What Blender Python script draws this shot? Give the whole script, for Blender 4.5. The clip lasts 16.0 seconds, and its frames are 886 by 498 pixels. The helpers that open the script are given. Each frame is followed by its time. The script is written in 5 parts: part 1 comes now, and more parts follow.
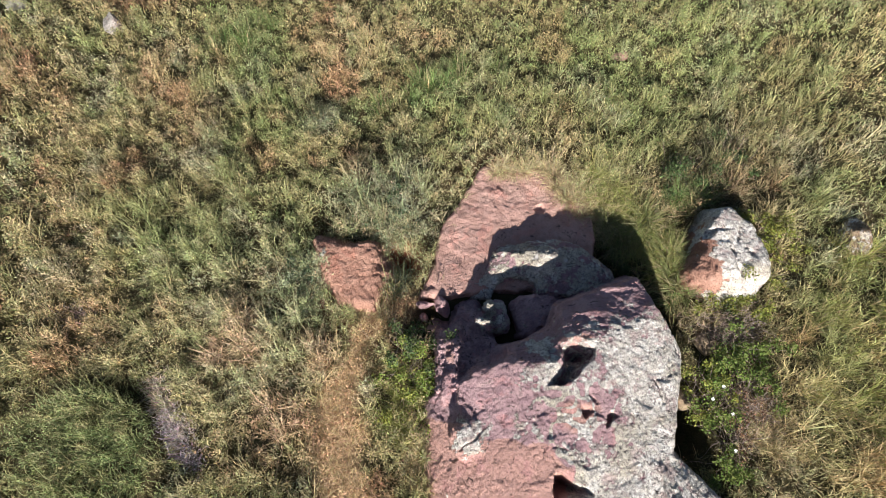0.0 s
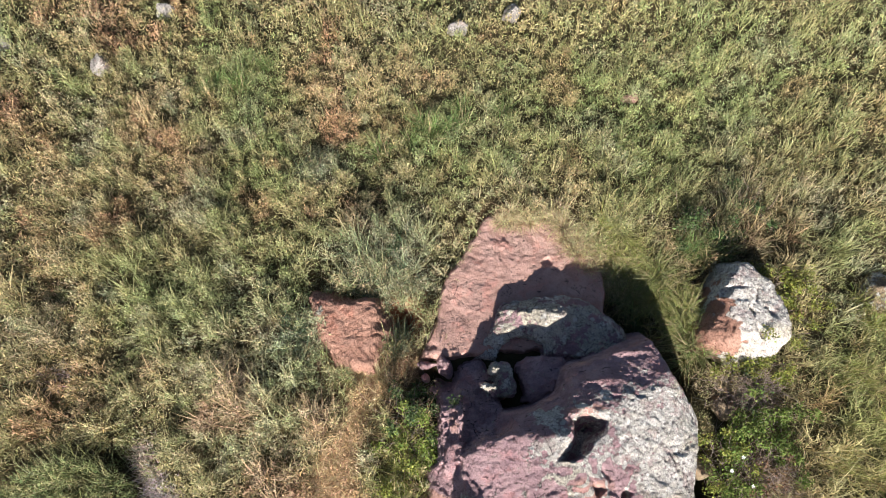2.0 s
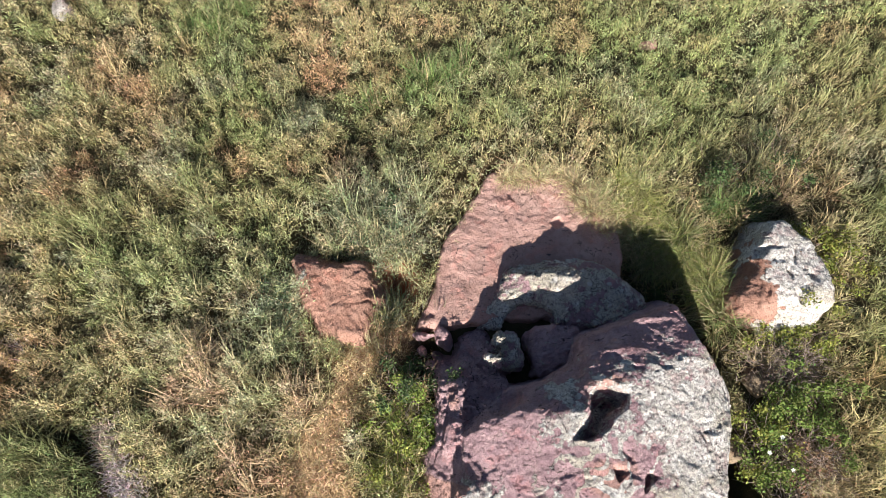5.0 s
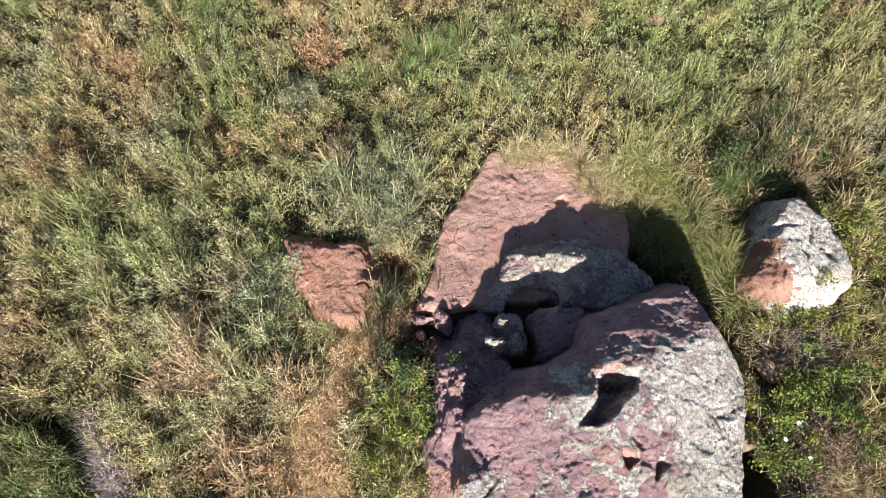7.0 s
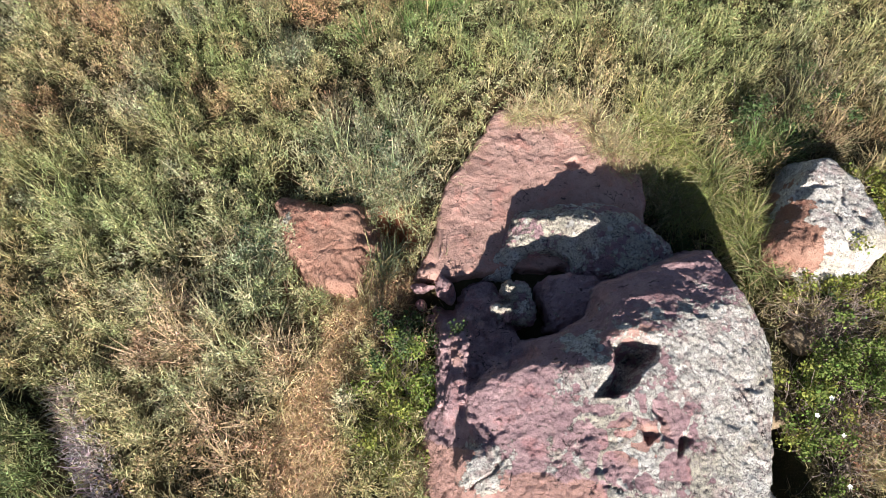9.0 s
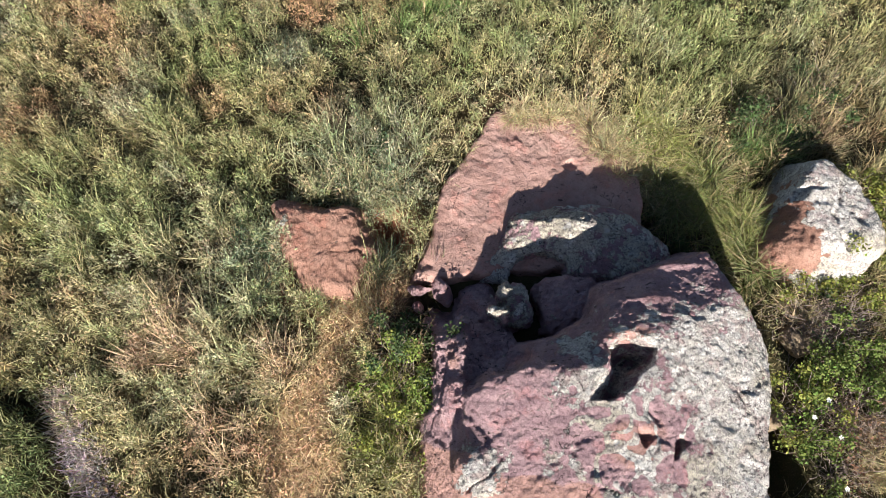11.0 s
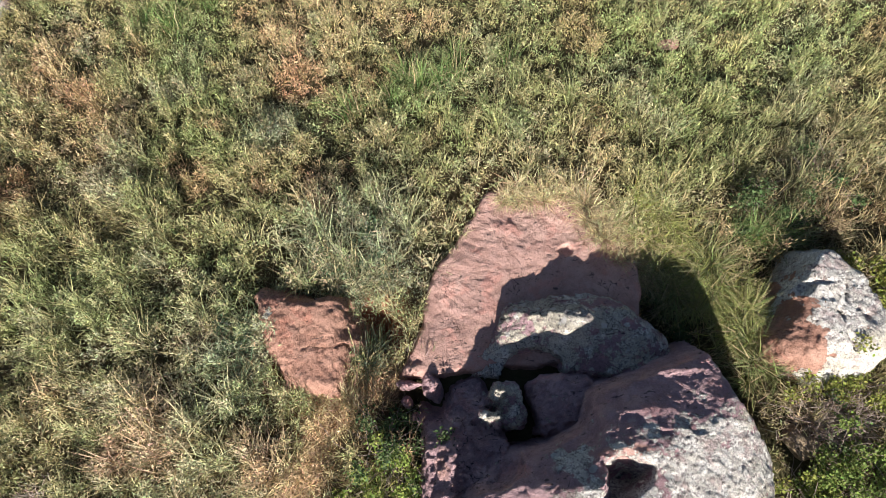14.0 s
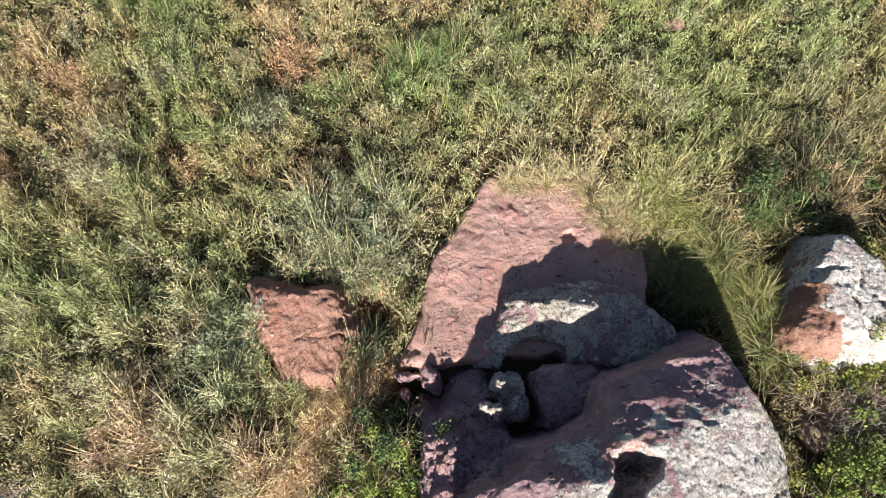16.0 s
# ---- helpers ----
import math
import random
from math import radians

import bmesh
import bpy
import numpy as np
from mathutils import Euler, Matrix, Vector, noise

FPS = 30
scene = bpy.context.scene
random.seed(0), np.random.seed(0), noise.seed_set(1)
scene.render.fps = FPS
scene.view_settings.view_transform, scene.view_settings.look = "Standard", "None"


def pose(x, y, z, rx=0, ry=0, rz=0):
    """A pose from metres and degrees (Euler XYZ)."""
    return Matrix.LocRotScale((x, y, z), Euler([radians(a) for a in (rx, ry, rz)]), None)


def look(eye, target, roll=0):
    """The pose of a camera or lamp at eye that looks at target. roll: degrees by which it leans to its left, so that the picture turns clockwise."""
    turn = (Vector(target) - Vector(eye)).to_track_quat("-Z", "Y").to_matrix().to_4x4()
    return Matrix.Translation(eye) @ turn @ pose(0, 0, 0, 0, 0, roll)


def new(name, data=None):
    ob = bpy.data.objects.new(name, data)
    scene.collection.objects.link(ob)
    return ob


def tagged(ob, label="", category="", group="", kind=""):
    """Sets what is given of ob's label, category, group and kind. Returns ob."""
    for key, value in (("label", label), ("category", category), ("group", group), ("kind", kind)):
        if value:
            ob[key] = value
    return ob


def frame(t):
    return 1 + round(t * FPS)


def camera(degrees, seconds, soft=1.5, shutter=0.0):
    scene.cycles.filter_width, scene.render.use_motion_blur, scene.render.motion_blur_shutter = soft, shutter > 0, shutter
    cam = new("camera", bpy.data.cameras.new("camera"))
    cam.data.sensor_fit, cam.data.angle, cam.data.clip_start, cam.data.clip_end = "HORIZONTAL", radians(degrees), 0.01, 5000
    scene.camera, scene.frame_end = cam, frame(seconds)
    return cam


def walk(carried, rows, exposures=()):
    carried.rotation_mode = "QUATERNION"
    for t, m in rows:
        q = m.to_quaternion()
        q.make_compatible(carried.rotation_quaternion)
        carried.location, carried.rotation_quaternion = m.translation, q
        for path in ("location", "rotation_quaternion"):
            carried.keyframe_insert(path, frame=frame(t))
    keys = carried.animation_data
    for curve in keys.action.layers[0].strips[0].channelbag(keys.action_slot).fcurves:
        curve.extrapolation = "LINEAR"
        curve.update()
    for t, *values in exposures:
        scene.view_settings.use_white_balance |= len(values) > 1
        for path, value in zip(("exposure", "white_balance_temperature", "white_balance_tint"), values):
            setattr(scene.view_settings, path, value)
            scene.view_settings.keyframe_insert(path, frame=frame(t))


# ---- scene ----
cam = camera(65.5, 16.0, soft=0.8)
PATH = [
    (0, (-0.147, -2.422, 7.31), (-0.128, -1.855, 5.392), 0.2),
    (0.5, (-0.162, -2.313, 7.263), (-0.143, -1.742, 5.347), 0.1),
    (1, (-0.176, -2.103, 7.202), (-0.156, -1.53, 5.286), 0.2),
    (1.5, (-0.167, -1.875, 7.141), (-0.15, -1.296, 5.227), -0.1),
    (2, (-0.154, -1.79, 7.114), (-0.135, -1.211, 5.2), 0.1),
    (2.5, (-0.125, -1.766, 7.129), (-0.106, -1.187, 5.215), 0.1),
    (3, (-0.101, -1.822, 6.981), (-0.083, -1.239, 5.068), -0.1),
    (3.5, (-0.104, -1.886, 6.647), (-0.086, -1.307, 4.732), -0.2),
    (4, (-0.125, -1.908, 6.431), (-0.106, -1.333, 4.516), -0.0),
    (6.5, (-0.141, -2.001, 6.104), (-0.127, -1.425, 4.189), -0.4),
    (7, (-0.132, -2.029, 5.957), (-0.116, -1.454, 4.041), -0.3),
    (7.5, (-0.127, -2.064, 5.794), (-0.111, -1.488, 3.879), -0.2),
    (8, (-0.135, -2.118, 5.613), (-0.121, -1.545, 3.697), -0.5),
    (8.5, (-0.145, -2.157, 5.485), (-0.132, -1.588, 3.568), -0.5),
    (9, (-0.144, -2.179, 5.467), (-0.133, -1.61, 3.55), -0.6),
    (11.5, (-0.106, -2.141, 5.458), (-0.094, -1.573, 3.54), -0.6),
    (12, (-0.09, -2.027, 5.447), (-0.077, -1.461, 3.529), -0.5),
    (12.5, (-0.07, -1.846, 5.428), (-0.057, -1.283, 3.509), -0.5),
    (13, (-0.055, -1.617, 5.41), (-0.04, -1.052, 3.492), -0.3),
    (13.5, (-0.043, -1.444, 5.427), (-0.027, -0.876, 3.509), -0.2),
    (14, (-0.037, -1.406, 5.453), (-0.019, -0.834, 3.537), -0.0),
    (14.5, (-0.028, -1.394, 5.46), (-0.011, -0.819, 3.545), -0.2),
    (15, (-0.031, -1.411, 5.423), (-0.014, -0.834, 3.508), -0.2),
    (15.5, (-0.025, -1.43, 5.325), (-0.01, -0.858, 3.409), -0.4),
    (16, (-0.021, -1.44, 5.237), (-0.006, -0.872, 3.32), -0.5),
]
walk(cam, [(t, look(eye, aim, roll)) for t, eye, aim, roll in PATH],
     ((0.0, 1.09), (1.5, 1.13), (3.0, 1.21), (8.0, 1.21), (12.0, 1.14), (13.5, 1.16), (15.0, 1.25), (16.0, 1.26)))

# ---- sky and sun ----
SUN_ELEVATION, SUN_FROM = 29.5, 181.5   # degrees; compass bearing that the light comes from (0 = +y)
world = bpy.data.worlds.new("sky")
scene.world = world
world.use_nodes = True
wnt = world.node_tree
sky = wnt.nodes.new("ShaderNodeTexSky")
sky.sky_type = "NISHITA"
sky.sun_disc = False
sky.ozone_density = 3.0
sky.sun_elevation, sky.sun_rotation = radians(SUN_ELEVATION), radians(SUN_FROM)
wnt.nodes["Background"].inputs[1].default_value = 0.040
wnt.links.new(sky.outputs[0], wnt.nodes["Background"].inputs[0])
sun = new("sun", bpy.data.lights.new("sun", "SUN"))
sun.data.energy, sun.data.angle, sun.data.color = 5.0, radians(0.5), (1.0, 0.955, 0.89)
sx, sy = math.sin(radians(SUN_FROM)), math.cos(radians(SUN_FROM))
sun.matrix_world = look((30 * sx, 30 * sy, 30 * math.tan(radians(SUN_ELEVATION))), (0, 0, 0))

rng = np.random.default_rng(7)


# ---- number helpers ----
def hash3(i, j, k, seed):
    n = (i.astype(np.int64) * 374761393 + j.astype(np.int64) * 668265263 + k.astype(np.int64) * 2147483647 + seed * 974711)
    n = (n ^ (n >> 13)) * 1274126177 & 0x7FFFFFFF
    n = (n ^ (n >> 16)) * 668265263 & 0x7FFFFFFF
    return ((n ^ (n >> 15)) & 0xFFFF) / 32767.5 - 1.0


def vnoise(x, y, z, seed=0):
    """Smooth noise from -1 to 1 on arrays."""
    i, j, k = np.floor(x), np.floor(y), np.floor(z)
    u, v, w = x - i, y - j, z - k
    u, v, w = (a * a * a * (a * (a * 6 - 15) + 10) for a in (u, v, w))
    out = 0
    for a in (0, 1):
        for b in (0, 1):
            for c in (0, 1):
                out = out + hash3(i + a, j + b, k + c, seed) * (u if a else 1 - u) * (v if b else 1 - v) * (w if c else 1 - w)
    return out


def fbm(x, y, z, octaves=4, seed=0, gain=0.5):
    total, amp, f, norm = 0, 1.0, 1.0, 0
    for o in range(octaves):
        total = total + amp * vnoise(x * f + 13.1 * o, y * f - 7.7 * o, z * f + 3.3 * o, seed + o)
        norm, amp, f = norm + amp, amp * gain, f * 2.03
    return total / norm


def facets(x, y, z, seed):
    """Broken faces: within each uneven cell a tilted plane, with steps from cell to cell."""
    i, j, k = np.floor(x), np.floor(y), np.floor(z)
    best, out = np.full(len(x), 1e9), np.zeros(len(x))
    for a in (-1, 0, 1):
        for b in (-1, 0, 1):
            for c in (-1, 0, 1):
                ci, cj, ck = i + a, j + b, k + c
                u, v, w = (x - ci - 0.5 - 0.45 * hash3(ci, cj, ck, seed), y - cj - 0.5 - 0.45 * hash3(ci, cj, ck, seed + 1),
                           z - ck - 0.5 - 0.45 * hash3(ci, cj, ck, seed + 2))
                d = u * u + v * v + w * w
                near = d < best
                best = np.where(near, d, best)
                tilt = u * hash3(ci, cj, ck, seed + 3) + v * hash3(ci, cj, ck, seed + 4) + w * hash3(ci, cj, ck, seed + 5)
                out = np.where(near, tilt + 0.5 * hash3(ci, cj, ck, seed + 6), out)
    return out


def smoothstep(a, b, x):
    t = np.clip((x - a) / (b - a), 0, 1)
    return t * t * (3 - 2 * t)


def smin(a, b, k):
    h = np.clip(0.5 + 0.5 * (b - a) / k, 0, 1)
    return b + (a - b) * h - k * h * (1 - h)


def smax(a, b, k):
    return -smin(-a, -b, k)


def blob(x, y, cx, cy, rx, ry):
    return np.exp(-(((x - cx) / rx) ** 2 + ((y - cy) / ry) ** 2))


def seg_dist(x, y, ax, ay, bx, by):
    dx, dy = bx - ax, by - ay
    t = np.clip(((x - ax) * dx + (y - ay) * dy) / (dx * dx + dy * dy), 0, 1)
    return np.hypot(x - ax - t * dx, y - ay - t * dy)


# ---- materials ----
class Graph:
    """A node material in few words."""

    def __init__(self, name, rough=0.9, spec=0.2):
        self.mat = bpy.data.materials.new(name)
        self.mat.use_nodes = True
        self.nt = self.mat.node_tree
        self.bsdf = self.nt.nodes["Principled BSDF"]
        self.bsdf.inputs["Roughness"].default_value = rough
        self.bsdf.inputs["Specular IOR Level"].default_value = spec
        self.geo = self.nt.nodes.new("ShaderNodeNewGeometry")
        self.pos = self.geo.outputs["Position"]

    def put(self, socket, value):
        if isinstance(value, bpy.types.NodeSocket):
            self.nt.links.new(value, socket)
        else:
            socket.default_value = (*value, 1) if isinstance(value, tuple) and len(value) == 3 and socket.type == "RGBA" else value

    def noise(self, scale, detail=4, rough=0.55, vec=None, warp=0.0):
        n = self.nt.nodes.new("ShaderNodeTexNoise")
        n.inputs["Scale"].default_value, n.inputs["Detail"].default_value = scale, detail
        n.inputs["Roughness"].default_value, n.inputs["Distortion"].default_value = rough, warp
        self.put(n.inputs["Vector"], vec or self.pos)
        return n.outputs["Fac"]

    def cells(self, scale, feature="F1", vec=None):
        n = self.nt.nodes.new("ShaderNodeTexVoronoi")
        n.feature = feature
        n.inputs["Scale"].default_value = scale
        self.put(n.inputs["Vector"], vec or self.pos)
        return n.outputs["Distance"]

    def ramp(self, fac, lo, hi, a=0.0, b=1.0):
        n = self.nt.nodes.new("ShaderNodeMapRange")
        n.interpolation_type = "SMOOTHSTEP"
        self.put(n.inputs[0], fac)
        for i, v in zip((1, 2, 3, 4), (lo, hi, a, b)):
            n.inputs[i].default_value = v
        return n.outputs[0]

    def mix(self, fac, a, b, mode="MIX"):
        n = self.nt.nodes.new("ShaderNodeMix")
        n.data_type, n.blend_type = "RGBA", mode
        self.put(n.inputs[0], fac)
        self.put(n.inputs[6], a)
        self.put(n.inputs[7], b)
        return n.outputs[2]

    def math(self, op, a, b=0.0):
        n = self.nt.nodes.new("ShaderNodeMath")
        n.operation = op
        self.put(n.inputs[0], a)
        self.put(n.inputs[1], b)
        return n.outputs[0]

    def attr(self, name, output="Fac"):
        n = self.nt.nodes.new("ShaderNodeAttribute")
        n.attribute_name = name
        return n.outputs[output]

    def bump(self, height, strength, distance):
        n = self.nt.nodes.new("ShaderNodeBump")
        n.inputs["Strength"].default_value, n.inputs["Distance"].default_value = strength, distance
        self.put(n.inputs["Height"], height)
        if self.bsdf.inputs["Normal"].is_linked:
            self.put(n.inputs["Normal"], self.bsdf.inputs["Normal"].links[0].from_socket)
        self.put(self.bsdf.inputs["Normal"], n.outputs[0])

    def color(self, value):
        self.put(self.bsdf.inputs["Base Color"], value)


def rock_material(name, base, second, third, relief=1.0):
    """Rock with lichen: the attributes cover (lichen) and warm (bare salmon stone) steer what grows where."""
    g = Graph(name, 0.92, 0.15)

    def bent(amount, scale):
        n = g.nt.nodes[g.noise(scale, 5, 0.7).node.name].outputs["Color"]
        return g.mix(amount, g.pos, n)
    big, mid, fine, grit = g.noise(2.3, 5), g.noise(8, 8, 0.66), g.noise(34, 6, 0.72), g.noise(140, 3, 0.6)
    stone = g.mix(g.ramp(mid, 0.40, 0.60), base, second)
    warm = g.ramp(g.math("ADD", g.attr("warm"), g.math("MULTIPLY", g.noise(5, 6, 0.65), 0.7)), 0.70, 0.90)
    stone = g.mix(warm, stone, third)
    stone = g.mix(g.ramp(g.noise(3.7, 6, 0.7), 0.54, 0.62, 0, 0.55), stone, tuple(c * k for c, k in zip(second, (1.12, 0.84, 0.80))))
    stone = g.mix(g.ramp(fine, 0.56, 0.68, 0, 0.6), stone, tuple(c * 0.5 for c in base))
    stone = g.mix(g.ramp(grit, 0.48, 0.66, 0, 0.4), stone, tuple(min(1, c * 1.5) for c in second))
    cover = g.attr("cover")
    patch = g.math("ADD", cover, g.math("ADD", g.math("MULTIPLY", g.math("SUBTRACT", mid, 0.5), 2.3), g.math("MULTIPLY", g.math("SUBTRACT", fine, 0.5), 0.9)))
    crust = g.ramp(patch, 0.50, 0.56)
    speck = g.noise(42, 5, 0.66, None, 0.8)
    crust_tone = g.mix(g.ramp(g.noise(12, 6, 0.7), 0.40, 0.58), (0.89, 0.85, 0.80), (0.70, 0.65, 0.58))
    crust_tone = g.mix(g.ramp(g.noise(5.5, 6, 0.7), 0.52, 0.60, 0, 0.7), crust_tone, (0.50, 0.355, 0.335))
    crust_tone = g.mix(g.ramp(g.noise(1.9, 4), 0.48, 0.60, 0, 0.75), crust_tone, (0.62, 0.555, 0.43))
    crust_tone = g.mix(g.ramp(speck, 0.52, 0.56, 0, 0.7), crust_tone, (0.40, 0.34, 0.33))
    dark = g.math("MULTIPLY", g.ramp(speck, 0.58, 0.605), g.ramp(g.noise(3.3, 5, 0.6), 0.43, 0.57, 0.12, 1.0))
    crust_tone = g.mix(g.math("MULTIPLY", dark, 0.75), crust_tone, (0.085, 0.07, 0.07))
    crust_tone = g.mix(g.ramp(g.noise(95, 3, 0.6), 0.60, 0.64, 0, 0.7), crust_tone, (0.12, 0.105, 0.10))
    grain = g.ramp(g.cells(58, "DISTANCE_TO_EDGE", bent(0.03, 45)), 0.16, 0.02)
    grain = g.math("MULTIPLY", grain, g.ramp(g.noise(17, 5, 0.7), 0.42, 0.60, 0.15, 1.0))
    crust_tone = g.mix(g.math("MULTIPLY", grain, 0.55), crust_tone, (0.16, 0.135, 0.13))
    pits = g.math("MULTIPLY", g.ramp(g.noise(55, 6, 0.75, None, 0.5), 0.56, 0.62), g.ramp(g.noise(6, 4, 0.6), 0.40, 0.60, 0.2, 1.0))
    stone = g.mix(g.math("MULTIPLY", pits, 0.45), stone, tuple(c * 0.35 for c in base))
    tone = g.mix(crust, stone, crust_tone)
    spots = g.math("MULTIPLY", g.ramp(g.cells(9, "F1", bent(0.06, 20)), 0.24, 0.20), g.ramp(g.noise(3.1, 2), 0.47, 0.50))
    tone = g.mix(g.math("MULTIPLY", spots, g.ramp(cover, 0.22, 0.4)), tone, (0.66, 0.62, 0.58))
    vein = g.ramp(g.cells(5.0, "DISTANCE_TO_EDGE", bent(0.14, 7)), 0.016, 0.004)
    vein = g.math("MULTIPLY", g.math("MULTIPLY", vein, g.ramp(big, 0.53, 0.58)), g.ramp(g.noise(11, 3), 0.47, 0.53))
    squeeze = g.nt.nodes.new("ShaderNodeVectorMath")
    squeeze.operation = "MULTIPLY"
    g.put(squeeze.inputs[0], bent(0.05, 12))
    squeeze.inputs[1].default_value = (0.45, 1.3, 1.0)
    chip = g.math("MULTIPLY", g.ramp(g.noise(30, 3, 0.6, squeeze.outputs[0]), 0.625, 0.65), g.ramp(g.noise(4.5, 4, 0.6), 0.46, 0.56))
    gap = g.math("MAXIMUM", vein, g.math("MULTIPLY", chip, 0.75))
    tone = g.mix(gap, tone, (0.045, 0.035, 0.035))
    g.color(tone)
    g.bump(mid, 0.9, 0.055 * relief)
    g.bump(fine, 1.0, 0.024 * relief)
    g.bump(grit, 1.0, 0.007 * relief)
    g.bump(crust, 0.8, 0.016)
    g.bump(g.math("MULTIPLY", grain, crust), -1.0, 0.016 * relief)
    g.bump(pits, -1.0, 0.014 * relief)
    g.bump(g.math("MULTIPLY", g.ramp(speck, 0.46, 0.64), crust), -1.0, 0.020 * relief)
    slant = g.nt.nodes.new("ShaderNodeVectorRotate")
    slant.inputs["Angle"].default_value = 0.9
    g.put(slant.inputs["Vector"], bent(0.05, 8))
    thin = g.nt.nodes.new("ShaderNodeVectorMath")
    thin.operation = "MULTIPLY"
    g.put(thin.inputs[0], slant.outputs[0])
    thin.inputs[1].default_value = (0.5, 1.2, 1.0)
    rift = g.math("MULTIPLY", g.ramp(g.noise(9, 5, 0.6, thin.outputs[0]), 0.40, 0.50), g.math("MULTIPLY", crust, g.ramp(g.noise(3.0, 3), 0.45, 0.6)))
    g.bump(rift, 0.7, 0.011 * relief)
    g.bump(gap, -1.0, 0.02)
    return g.mat


def plant_material(name, through_light=0.35):
    """Leaf or blade: its colour is the attribute tint, varied by piece."""
    g = Graph(name, 0.7, 0.1)
    tint = g.attr("tint", "Color")
    isl = g.geo.outputs["Random Per Island"]
    tone = g.mix(g.ramp(isl, 0, 1, 0, 0.35), tint, g.mix(1.0, tint, (0.52, 0.55, 0.5), "MULTIPLY"))
    tone = g.mix(g.ramp(g.noise(70, 2), 0.4, 0.7, 0, 0.3), tone, g.mix(1.0, tint, (1.35, 1.2, 1.0), "MULTIPLY"))
    g.color(tone)
    trans = g.nt.nodes.new("ShaderNodeBsdfTranslucent")
    g.put(trans.inputs[0], tone)
    mixer = g.nt.nodes.new("ShaderNodeMixShader")
    mixer.inputs[0].default_value = through_light
    g.nt.links.new(g.bsdf.outputs[0], mixer.inputs[1])
    g.nt.links.new(trans.outputs[0], mixer.inputs[2])
    g.nt.links.new(mixer.outputs[0], g.nt.nodes["Material Output"].inputs[0])
    return g.mat


def soil_material():
    g = Graph("soil", 0.95, 0.1)
    n1, n2, n3 = g.noise(1.7, 4), g.noise(14, 5, 0.65), g.noise(85, 4, 0.7)
    tone = g.mix(g.ramp(n1, 0.4, 0.62), (0.060, 0.052, 0.026), (0.085, 0.066, 0.036))
    tone = g.mix(g.ramp(n2, 0.45, 0.7), tone, (0.045, 0.050, 0.020))
    tone = g.mix(g.ramp(n3, 0.5, 0.72, 0, 0.6), tone, (0.17, 0.125, 0.07))
    straw = g.mix(g.ramp(n3, 0.38, 0.62), (0.24, 0.155, 0.09), (0.42, 0.30, 0.185))
    straw = g.mix(g.ramp(n2, 0.5, 0.7, 0, 0.5), straw, (0.30, 0.16, 0.085))
    tone = g.mix(g.attr("worn"), tone, straw)
    tone = g.mix(g.attr("redsoil"), tone, g.mix(g.ramp(n2, 0.35, 0.65), (0.20, 0.075, 0.045), (0.33, 0.14, 0.085)))
    turf = g.mix(g.ramp(n2, 0.35, 0.65), (0.13, 0.135, 0.055), (0.24, 0.21, 0.105))
    turf = g.mix(g.ramp(n1, 0.42, 0.62, 0, 0.6), turf, (0.12, 0.145, 0.05))
    tone = g.mix(g.attr("turf"), tone, g.mix(g.ramp(n3, 0.4, 0.65, 0, 0.7), turf, (0.07, 0.07, 0.03)))
    g.color(tone)
    g.bump(n2, 0.8, 0.03)
    g.bump(n3, 0.8, 0.008)
    return g.mat


def bark_material(name, a, b):
    g = Graph(name, 0.85, 0.2)
    n = g.noise(60, 4, 0.6)
    g.color(g.mix(g.ramp(n, 0.35, 0.65), a, b))
    g.bump(n, 0.5, 0.003)
    return g.mat


ROCK = rock_material("mauve_rock", (0.375, 0.237, 0.255), (0.52, 0.345, 0.355), (0.55, 0.32, 0.265), 1.2)
SLAB = rock_material("red_sandstone", (0.37, 0.218, 0.182), (0.46, 0.285, 0.243), (0.52, 0.338, 0.285), 0.6)
EARTH = rock_material("red_earth_stone", (0.35, 0.185, 0.135), (0.43, 0.245, 0.185), (0.49, 0.31, 0.24), 1.0)
PALE = rock_material("pale_rock", (0.26, 0.235, 0.215), (0.37, 0.34, 0.315), (0.45, 0.38, 0.33))
BUFF = rock_material("buff_rock", (0.24, 0.175, 0.115), (0.36, 0.27, 0.18), (0.44, 0.34, 0.24))
PLANT = plant_material("grass_and_herbs", 0.22)
LEAF = plant_material("shrub_leaves", 0.3)
SOIL = soil_material()
TWIG = bark_material("grey_twigs", (0.17, 0.125, 0.11), (0.40, 0.32, 0.28))
PETAL = bark_material("white_petals", (0.75, 0.75, 0.70), (0.85, 0.85, 0.80))


